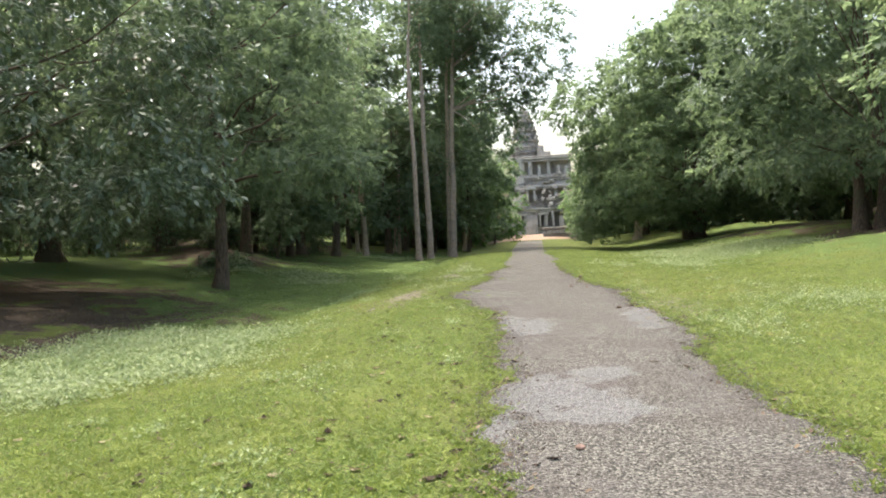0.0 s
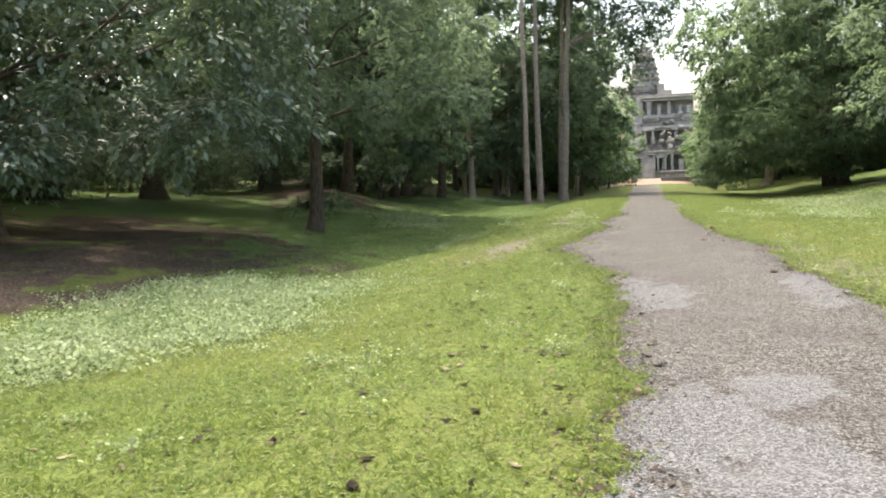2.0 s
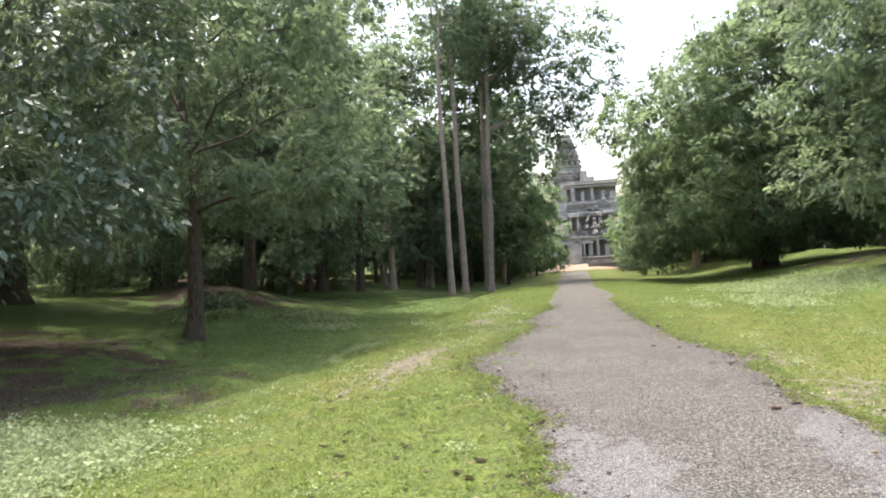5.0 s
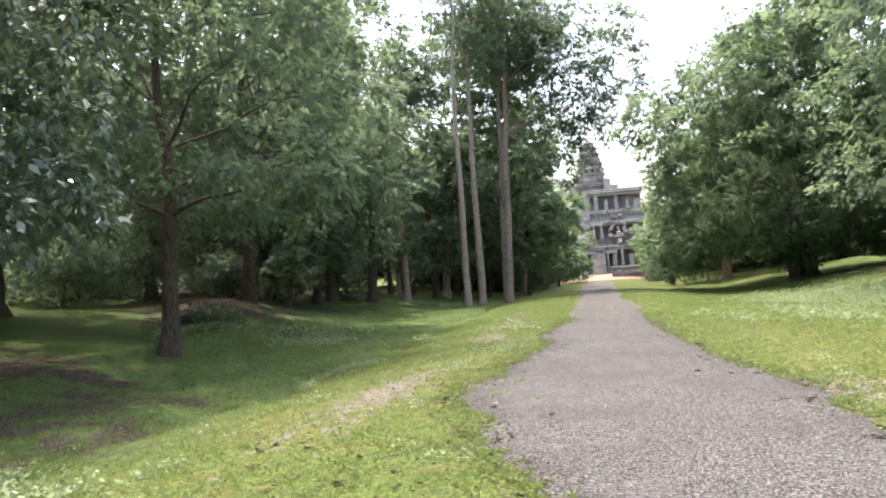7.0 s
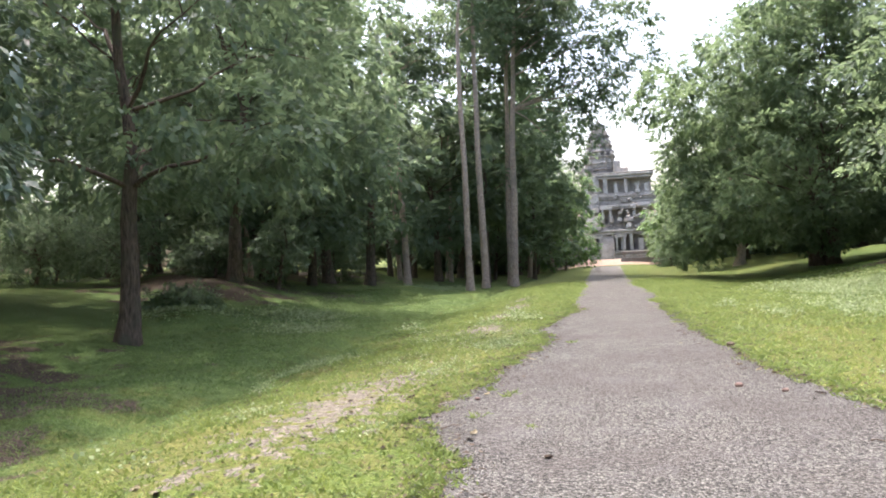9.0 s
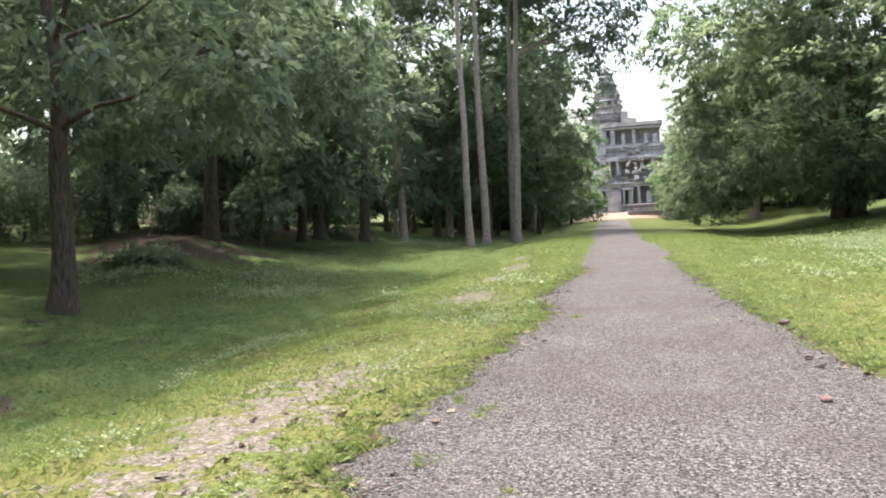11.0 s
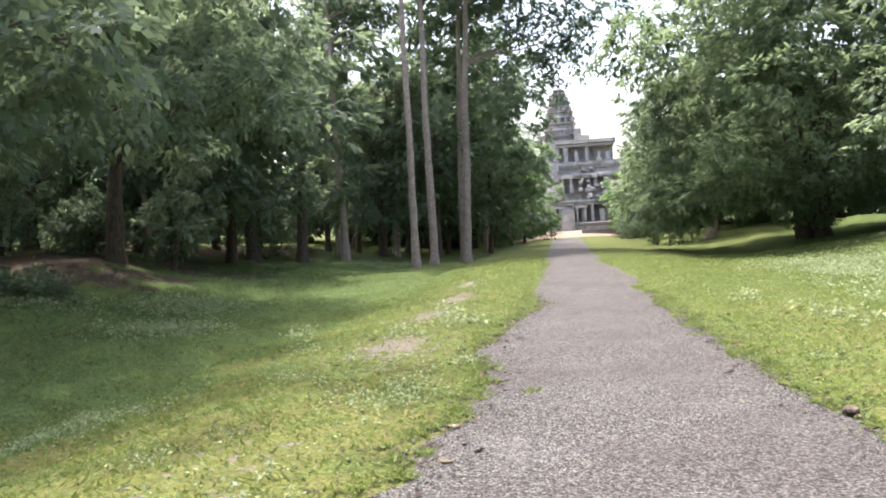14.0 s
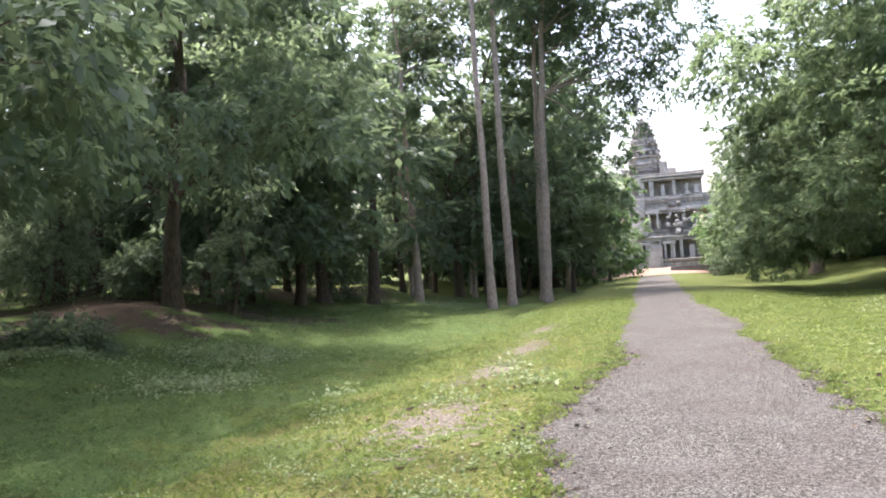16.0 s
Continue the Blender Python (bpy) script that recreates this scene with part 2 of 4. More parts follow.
# ---- mesh helpers ----
def mesh_from(name, verts, faces, material, smooth=False):
    """A mesh of equal-sided faces, from arrays."""
    verts, faces = np.asarray(verts, np.float32), np.asarray(faces, np.int32)
    me = bpy.data.meshes.new(name)
    sides = faces.shape[1]
    me.vertices.add(len(verts))
    me.vertices.foreach_set("co", verts.ravel())
    me.loops.add(faces.size)
    me.loops.foreach_set("vertex_index", faces.ravel())
    me.polygons.add(len(faces))
    me.polygons.foreach_set("loop_start", np.arange(0, faces.size, sides, dtype=np.int32))
    if smooth:
        me.polygons.foreach_set("use_smooth", np.ones(len(faces), bool))
    me.materials.append(material)
    me.update(calc_edges=True)
    return me


def child(name, me, parent, label=""):
    ob = new(name, me)
    ob.parent = parent
    return tagged(ob, label)


def part(name, bm, material, parent, label=""):
    me = bpy.data.meshes.new(name)
    bm.to_mesh(me)
    bm.free()
    me.materials.append(material)
    return child(name, me, parent, label)


def thing(name, m, label, category, group="", kind=""):
    ob = new(name)
    ob.empty_display_size = 0.2
    ob.matrix_world = m
    return tagged(ob, label, category, group, kind)


class Tubes:
    """Collects tapered, wandering tubes into one mesh."""

    def __init__(self, sides=8):
        self.v, self.f, self.sides, self.count = [], [], sides, 0

    def add(self, pts, radii, flare=0.0, rng=None):
        pts = np.asarray(pts, float)
        tang = np.gradient(pts, axis=0)
        tang /= np.linalg.norm(tang, axis=1)[:, None] + 1e-9
        ref = np.array([1.0, 0.0, 0.0]) if abs(tang[0, 0]) < 0.8 else np.array([0.0, 1.0, 0.0])
        a = np.cross(tang, ref)
        a /= np.linalg.norm(a, axis=1)[:, None]
        b = np.cross(tang, a)
        ang = np.linspace(0, 2 * np.pi, self.sides, endpoint=False)
        for i, p in enumerate(pts):
            r = radii[i] * (1 + (flare * np.exp(-3.0 * i) * np.abs(np.sin(2.5 * ang)) if flare else 0.0))
            if rng is not None:
                r = r * (1 + 0.06 * rng.standard_normal(self.sides))
            r = np.broadcast_to(r, ang.shape)
            self.v.append(p + (a[i] * np.cos(ang)[:, None] + b[i] * np.sin(ang)[:, None]) * r[:, None])
        n, s, c = len(pts), self.sides, self.count
        k = np.arange(s)
        for i in range(n - 1):
            self.f.append(np.stack([c + i * s + k, c + i * s + (k + 1) % s, c + (i + 1) * s + (k + 1) % s, c + (i + 1) * s + k], 1))
        self.count += n * s

    def mesh(self, name, material):
        return mesh_from(name, np.concatenate(self.v), np.concatenate(self.f), material, True)


def wander(a, b, n, amount, rng, droop=0.0):
    """A bent line from a to b."""
    t = np.linspace(0, 1, n)[:, None]
    p = np.asarray(a) * (1 - t) + np.asarray(b) * t
    for axis in range(3):
        f, ph = rng.uniform(0.7, 1.8), rng.uniform(0, 6.28)
        p[:, axis] += amount * (np.sin(6.28 * f * t[:, 0] + ph) - math.sin(ph)) * t[:, 0] * (1 - 0.4 * t[:, 0])
    p[:, 2] += droop * t[:, 0] * (1 - t[:, 0])
    return p


def leaf_arrays(points, out, length, per, spread, rng, droop=0.45, slim=0.24):
    """Diamond leaves in loose sprays round the points, hanging outwards."""
    n = len(points) * per
    c, o = np.repeat(points, per, 0), np.repeat(out, per, 0)
    base = c + rng.normal(0, 1, (n, 3)) * spread * np.array([1, 1, 0.5])
    d = o * 0.7 + rng.normal(0, 0.6, (n, 3))
    d[:, 2] -= droop
    d /= np.linalg.norm(d, axis=1)[:, None] + 1e-9
    up = np.array([0, 0, 1.0]) + 0.45 * rng.normal(0, 1, (n, 3)) + 0.4 * o
    side = np.cross(d, up)
    side /= np.linalg.norm(side, axis=1)[:, None] + 1e-9
    L = (length * rng.uniform(0.6, 1.35, n))[:, None]
    mid = base + d * L * 0.48 + np.cross(side, d) * L * 0.05
    v = np.stack([base, mid + side * L * slim, base + d * L, mid - side * L * slim], 1).reshape(-1, 3)
    f = np.arange(4 * n).reshape(-1, 4)
    return v, f


def spray_arrays(points, out, length, per, reach, rng, droop=0.45, slim=0.24):
    """Leaves set along drooping fan-shaped sprays, one spray at each point."""
    m = len(points)
    axis = out * 0.9 + rng.normal(0, 0.40, (m, 3))
    axis[:, 2] -= 0.25
    axis /= np.linalg.norm(axis, axis=1)[:, None] + 1e-9
    flat = np.cross(axis, np.array([0, 0, 1.0]) + 0.25 * rng.normal(0, 1, (m, 3)))
    flat /= np.linalg.norm(flat, axis=1)[:, None] + 1e-9
    size = reach * rng.uniform(0.55, 1.35, m)
    n = m * per
    a, w, size = np.repeat(axis, per, 0), np.repeat(flat, per, 0), np.repeat(size, per)[:, None]
    t = rng.random((n, 1)) ** 0.8
    off = rng.normal(0, 0.36, (n, 1)) * (1.1 - 0.7 * t)
    base = np.repeat(points, per, 0) + a * size * (t - 0.35) + w * size * off + rng.normal(0, 0.07, (n, 3)) * size
    base[:, 2] -= (droop * size * (0.5 * t**2 + 0.5 * np.abs(off)))[:, 0]
    d = a * 0.75 + w * np.sign(off) * rng.uniform(0.2, 1.0, (n, 1)) + rng.normal(0, 0.30, (n, 3))
    d[:, 2] -= droop * 0.8
    d /= np.linalg.norm(d, axis=1)[:, None] + 1e-9
    side = np.cross(d, np.array([0, 0, 1.0]) + 0.38 * rng.normal(0, 1, (n, 3)))
    side /= np.linalg.norm(side, axis=1)[:, None] + 1e-9
    L = (length * rng.uniform(0.6, 1.35, n))[:, None]
    mid = base + d * L * 0.45 + np.cross(side, d) * L * 0.07
    v = np.stack([base, mid + side * L * slim, base + d * L, mid - side * L * slim], 1).reshape(-1, 3)
    return v, np.arange(4 * n).reshape(-1, 4)


def crown_points(lobes, density, rng, shell=0.30):
    """Spray centres near the skins of the lobes: (centre, radii) each."""
    pts, outs = [], []
    for c, r in lobes:
        c, r = np.asarray(c, float), np.asarray(r, float)
        area = 4 * np.pi * (((r[0] * r[1]) ** 1.6 + (r[0] * r[2]) ** 1.6 + (r[1] * r[2]) ** 1.6) / 3) ** (1 / 1.6)
        n = max(12, int(area * density))
        d = rng.normal(0, 1, (n, 3))
        d /= np.linalg.norm(d, axis=1)[:, None]
        k = 1 - shell * rng.random(n) ** 1.5
        k *= 1 + 0.12 * np.sin(5 * d[:, 0] + 7 * d[:, 1] + c[0]) * np.cos(6 * d[:, 2] + c[1])
        p = c + d * r * k[:, None]
        keep = np.ones(n, bool)
        for c2, r2 in lobes:   # nothing deep inside another lobe
            keep &= (((p - np.asarray(c2)) / np.asarray(r2)) ** 2).sum(1) > 0.30
        pts.append(p[keep])
        outs.append(d[keep])
    return np.concatenate(pts), np.concatenate(outs)


# ---- the lie of the land ----
EDGE_Y = [-30, -12, -3, -1, 3, 6, 7.2, 9, 10, 13, 17, 18.4, 19.5, 24, 27, 31, 35, 40, 60, 100, 118]
EDGE_L = [0.3, 0.3, 0.23, 0.12, -0.15, -0.6, -1.0, -1.6, -1.95, -1.8, -1.5, -1.95, -2.0, -1.65, -1.9, -1.9, -2.1, -2.3, -3.3, -5.0, -5.8]
EDGE_R = [2.8, 2.7, 2.62, 2.4, 2.65, 2.35, 2.3, 2.25, 2.3, 1.65, 1.15, 1.08, 1.03, 0.85, 0.65, 0.8, 0.5, 0.0, -0.6, -1.55, -1.8]
MOUNDS = [(-18.0, 33.2, 3.2, 0.85), (-21.0, 38.0, 3.5, 0.9), (-27.0, 50.0, 4.0, 1.0), (-13.5, 24.5, 1.3, 0.35),
          (-20.0, 58.0, 3.0, 0.7), (16.5, 62.0, 2.4, 0.45), (21.0, 64.0, 3.0, 0.25), (15.0, 44.0, 4.0, 0.45), (13.5, 24.0, 3.5, 0.35)]


def smooth_step(x, a, b):
    t = np.clip((np.asarray(x, float) - a) / (b - a), 0, 1)
    return t * t * (3 - 2 * t)


def edge_noise(y, seed):
    """Ragged in and out of a gravel edge, at four scales."""
    total = 0.0
    for k, (step, amount) in enumerate(((1.1, 0.13), (0.43, 0.08), (0.19, 0.06), (0.1, 0.035))):
        rng = np.random.default_rng(int(seed * 10) + k)
        total = total + amount * np.interp(y, np.arange(-31, 120, step), rng.uniform(-1, 1, len(np.arange(-31, 120, step))))
    return total


def path_edges(y):
    y = np.asarray(y, float)
    return np.interp(y, EDGE_Y, EDGE_L) + edge_noise(y, 1.3), np.interp(y, EDGE_Y, EDGE_R) + edge_noise(y, 4.1)


def height(x, y):
    """Ground height: level path, a shallow ditch and rising woodland on one side, a low bank on the other."""
    x, y = np.broadcast_arrays(np.asarray(x, float), np.asarray(y, float))
    mid = np.interp(y, EDGE_Y, (np.array(EDGE_L) + np.array(EDGE_R)) / 2)
    d = x - mid
    left, right = -d, d
    z = -0.38 * smooth_step(left, 2.6, 6.8)
    z = z - 0.23 * np.exp(-(((left - 6.3) / 0.45) ** 2)) * smooth_step(y, 8, 16)
    z = z + 0.42 * smooth_step(left, 10.0, 13.5) + 0.25 * smooth_step(left, 13, 17) + 1.0 * smooth_step(left, 15.5, 25) + 0.8 * smooth_step(left, 24, 42)
    z = z - 0.22 * smooth_step(right, 2.6, 6.5) * smooth_step(y, 12, 28)
    z = z + 0.55 * smooth_step(right, 8.0, 13.0) + 0.75 * smooth_step(right, 12, 22)
    for mx, my, r, h in MOUNDS:
        z = z + h * np.exp(-((x - mx) ** 2 + (y - my) ** 2) / r**2)
    z = z + 0.75 * smooth_step(y, 104, 120)
    off = smooth_step(np.abs(d), 2.6, 5.0)
    z = z + off * (0.06 * np.sin(0.9 * x + 0.5 * y) * np.sin(0.7 * y - 0.3 * x) + 0.025 * np.sin(3.1 * x + 1.2) * np.sin(2.7 * y))
    return z


def spaced(near, far):
    """Grid lines: fine between near[0] and near[1], widening outwards."""
    lo, hi, step = near
    lines = list(np.arange(lo, hi + step / 2, step))
    for sign in (-1, 1):
        s, p = step, lo if sign < 0 else hi
        while abs(p) < far:
            s *= 1.09
            p += sign * s
            lines.append(p)
    return np.array(sorted(lines))


def build_ground():
    xs, ys = spaced((-11, 8, 0.30), 2500), spaced((-6, 40, 0.42), 2500)
    gx, gy = np.meshgrid(xs, ys)
    v = np.stack([gx, gy, height(gx, gy)], -1).reshape(-1, 3)
    nx, ny = len(xs), len(ys)
    i = (np.arange(ny - 1)[:, None] * nx + np.arange(nx - 1)[None]).ravel()
    f = np.stack([i, i + 1, i + nx + 1, i + nx], 1)
    tagged(new("ground", mesh_from("ground", v, f, LAWN, True)), "short yellow-green lawn with dry spots beside the path", "ground", kind="structure")


def build_path():
    ys = np.concatenate([np.arange(-14, 44, 0.1), np.arange(44, 118.3, 0.5)])
    l, r = path_edges(ys)
    w = np.linspace(0, 1, 19)
    x = l[:, None] * (1 - w) + r[:, None] * w
    y = np.repeat(ys[:, None], 19, 1)
    lift = 0.012 + 0.014 * np.sin(np.pi * w)[None] + 0.006 * np.sin(2.3 * x + 1.7 * y) * np.sin(np.pi * w)[None]
    z = height(x, y) + lift
    z[:, (0, -1)] -= 0.02
    v = np.stack([x, y, z], -1).reshape(-1, 3)
    i = (np.arange(len(ys) - 1)[:, None] * 19 + np.arange(18)[None]).ravel()
    f = np.stack([i, i + 1, i + 20, i + 19], 1)
    tagged(new("path", mesh_from("path", v, f, GRAVEL, True)), "grey-brown gravel footpath with ragged grass edges", "path", kind="structure")


def ground_patch(name, x, y, rx, ry, material, label, seed, lift=0.03, turn=0.0):
    """A thin ragged patch lying on the land."""
    rng = np.random.default_rng(seed)
    rings, sides = 8, 56
    a = np.linspace(0, 2 * np.pi, sides, endpoint=False)
    edge = 1 + 0.16 * np.sin(2 * a + rng.uniform(0, 6)) + 0.13 * np.sin(3 * a + rng.uniform(0, 6)) + 0.10 * np.sin(7 * a + rng.uniform(0, 6)) + 0.08 * np.sin(13 * a + rng.uniform(0, 6)) + 0.05 * rng.standard_normal(sides)
    k = np.linspace(0, 1, rings + 1)[1:]
    ux, uy = rx * np.cos(a) * edge, ry * np.sin(a) * edge
    px = x + (ux * math.cos(turn) - uy * math.sin(turn))[None] * k[:, None]
    py = y + (ux * math.sin(turn) + uy * math.cos(turn))[None] * k[:, None]
    pz = height(px, py) + lift
    pz[-1] -= lift + 0.01
    v = np.concatenate([[[x, y, float(height(x, y)) + lift]], np.stack([px, py, pz], -1).reshape(-1, 3)])
    me = bpy.data.meshes.new(name)
    faces = [(0, 1 + s, 1 + (s + 1) % sides) for s in range(sides)]
    for r in range(rings - 1):
        b = 1 + r * sides
        faces += [(b + s, b + sides + s, b + sides + (s + 1) % sides, b + (s + 1) % sides) for s in range(sides)]
    me.from_pydata(v.tolist(), [], faces)
    me.materials.append(material)
    me.polygons.foreach_set("use_smooth", np.ones(len(me.polygons), bool))
    return tagged(new(name, me), label, name.replace("_", " "), kind="structure")


build_ground()
build_path()
ground_patch("sand_forecourt", -3.6, 114.0, 9.0, 7.5, SAND, "orange-tan sandy forecourt in front of the temple", 80, 0.05)


# ---- trees ----
def make_tree(name, x, y, top, trunk_r, fork, lobes, leaf, label, bark, leaf_len=0.3, density=5.0, per=9, spread=0.3,
              seed=0, lean=(0.0, 0.0), stems=1, sides=10, sway=0.02, group="trees along the path", droop=0.45, shell=0.30, slim=0.24):
    """A tree: flared trunk, limbs that reach into the lobes of the crown, and leaf sprays. Lobes are local (centre, radii)."""
    rng = np.random.default_rng(seed)
    base = thing(name, pose(x, y, float(height(x, y)) - 0.05), label, "tree", group)
    trunk = Tubes(sides)
    heads = []
    for s in range(stems):
        ang = 2.4 * s + 0.5
        foot = np.array([0.0, 0.0, -0.1]) + (np.array([math.cos(ang), math.sin(ang), 0]) * trunk_r * 1.3 if stems > 1 else 0)
        head = np.array([lean[0], lean[1], fork]) + (np.array([math.cos(ang), math.sin(ang), 0]) * fork * 0.22 if stems > 1 else 0)
        n = max(7, int(fork * 1.3))
        line = wander(foot, head, n, sway * fork, rng)
        rad = trunk_r * (1 - 0.45 * np.linspace(0, 1, n)) * (1.0 if s == 0 else rng.uniform(0.6, 0.9))
        rad[0] *= 1.18
        if stems == 1:   # the trunk runs on up through the crown
            n2 = max(6, int((top - fork) * 0.8))
            up = wander(line[-1], line[-1] + np.array([lean[0] * 0.5, lean[1] * 0.5, (top - fork) * 0.86]), n2, (0.11 if sway > 0.015 else 0.03) * (top - fork), rng)
            r2 = rad[-1] * (1 - 0.85 * np.linspace(0, 1, n2))
            line, rad = np.concatenate([line, up[1:]]), np.concatenate([rad, r2[1:]])
        trunk.add(line, rad, 0.22, rng)
        heads.append((line, rad))
    for i, (c, r) in enumerate(lobes):
        if i % (1 + len(lobes) // 24):
            continue
        line, rad = heads[i % len(heads)]
        k = len(line) - 1
        if stems == 1:
            reach = math.hypot(c[0] - lean[0], c[1] - lean[1])
            k = int(np.argmin(np.abs(line[:, 2] - np.clip(c[2] - 0.45 * reach, fork * 0.85, top * 0.85))))
        h, hr = line[k], rad[k]
        end = np.asarray(c, float) + rng.normal(0, 0.15, 3) * np.asarray(r)
        line = wander(h, end, 7, 0.08 * np.linalg.norm(end - h), rng, 0.6)
        rr = min(hr * rng.uniform(0.4, 0.65), 0.075)
        limb = Tubes(4)
        limb.add(line, rr * (1 - 0.85 * np.linspace(0, 1, 7)))
        for _ in range(2):
            k = rng.integers(3, 6)
            d = rng.normal(0, 1, 3)
            d[2] = abs(d[2]) * 0.4
            d /= np.linalg.norm(d)
            limb.add(wander(line[k], line[k] + d * np.mean(r) * 0.9, 4, 0.15, rng), rr * 0.35 * (1 - 0.8 * np.linspace(0, 1, 4)))
        child("limb", limb.mesh("limb", bark), base)
    child("trunk", trunk.mesh("trunk", bark), base)
    pts, out = crown_points(lobes, density * 0.19, rng, shell)
    child("crown", mesh_from("crown", *spray_arrays(pts, out, leaf_len, round(per * 3), spread * 2.7, rng, droop, slim), leaf), base)
    return base


def lobes_in(rng, n, centre, radii, size, low=0.0, skirt=0.0):
    """Lobes spread evenly over an ellipsoid, with a few inside."""
    made = []
    for i in range(n):
        u = 1 - 2 * (i + 0.5) / n
        a = 2.39996 * i + rng.uniform(-0.4, 0.4)
        w = math.sqrt(1 - u * u) if u > 0 else max(math.sqrt(1 - u * u), skirt)
        d = np.array([w * math.cos(a), w * math.sin(a), u])
        k = rng.uniform(0.62, 0.95) if i % 4 else rng.uniform(0.3, 0.6)
        c = np.asarray(centre) + d * np.asarray(radii) * k
        c[2] = max(c[2], low + rng.uniform(-0.3, 0.9) * min(1.0, radii[2] / 3))
        s = size * rng.uniform(0.7, 1.3)
        made.append((c, (s, s * rng.uniform(0.85, 1.15), s * rng.uniform(0.55, 0.85))))
    if skirt:
        for _ in range(n // 4):
            a, k = rng.uniform(0, 6.28), rng.uniform(0.15, 0.8)
            s = size * rng.uniform(0.7, 1.0)
            made.append((np.array([centre[0] + k * radii[0] * math.cos(a), centre[1] + k * radii[1] * math.sin(a), low + rng.uniform(0.2, 1.6)]), (s, s, s * 0.5)))
    return made


def broad_tree(x, y, seed, spread, low, top, trunk_r=0.32, n=12, leaf=None, leaf_len=0.3, density=4.0, per=9, shift=(0, 0), size=None, label="", stems=1, fork=None, bark=None, lspread=0.32, name="broadleaf_tree", extra=()):
    rng = np.random.default_rng(1000 + seed)
    mid = (low + top) / 2
    lobes = lobes_in(rng, n, (shift[0], shift[1], mid), (spread, spread, (top - low) / 2 * 0.95), size or spread * 0.42, low * 0.4 if top < 8 else low + 0.6, 0.85 if top > 8 else 0.0) + list(extra)
    return make_tree(name, x, y, top, trunk_r, fork or max(2.4, low + 1.2), lobes, leaf or LEAF_DEEP,
                     label or "broad evergreen tree with dense dark green leaves", bark or BARK_BROWN, leaf_len, density, per, lspread, seed, (0.2, 0.1), stems)


# woodland edge beside the lawn
broad_tree(-12.05, 19.45, 1, 6.0, 3.4, 18.0, 0.28, 50, LEAF_DEEP, 0.23, 3.2, 12, (1.0, 0.5), 1.5, "dark evergreen tree with a forked brown trunk beside the ditch", fork=4.6)
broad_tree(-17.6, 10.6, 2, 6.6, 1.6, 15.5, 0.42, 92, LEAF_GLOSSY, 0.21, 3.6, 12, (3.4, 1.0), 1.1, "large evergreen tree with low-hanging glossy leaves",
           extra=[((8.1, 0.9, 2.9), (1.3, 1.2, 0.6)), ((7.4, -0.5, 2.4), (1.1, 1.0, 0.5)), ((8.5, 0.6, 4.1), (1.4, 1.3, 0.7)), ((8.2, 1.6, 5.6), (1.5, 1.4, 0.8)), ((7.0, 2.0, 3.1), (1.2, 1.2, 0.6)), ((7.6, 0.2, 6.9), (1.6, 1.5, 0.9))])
broad_tree(-23.0, 24.8, 3, 6.0, 2.6, 16.0, 0.56, 34, LEAF_DEEP, 0.34, 4.0, 8, (0.5, 0.0), 1.85, "dark evergreen tree with a stout brown trunk")
broad_tree(-25.6, 21.3, 4, 6.0, 3.0, 16.0, 0.48, 18, LEAF_DEEP, 0.36, 3.6, 8, (0, 0), 2.8, "old evergreen tree with a thick fluted trunk")
broad_tree(-17.0, 33.6, 5, 6.6, 3.0, 22.0, 0.34, 66, LEAF_DEEP, 0.25, 4.0, 12, (2.6, -3.6), 1.7, "dark leafy tree leaning over the shaded grass")
broad_tree(-22.0, 43.0, 6, 6.4, 1.6, 17.0, 0.40, 44, LEAF_DEEP, 0.38, 4.2, 8, (3.2, -0.6), 1.9)
broad_tree(-15.9, 35.55, 7, 1.3, 0.7, 3.4, 0.12, 10, LEAF_DEEP, 0.22, 6.0, 8, (0.3, 0), 0.7, "small bushy tree with a short dark trunk in the shade", fork=1.2, lspread=0.2, name="small_tree")

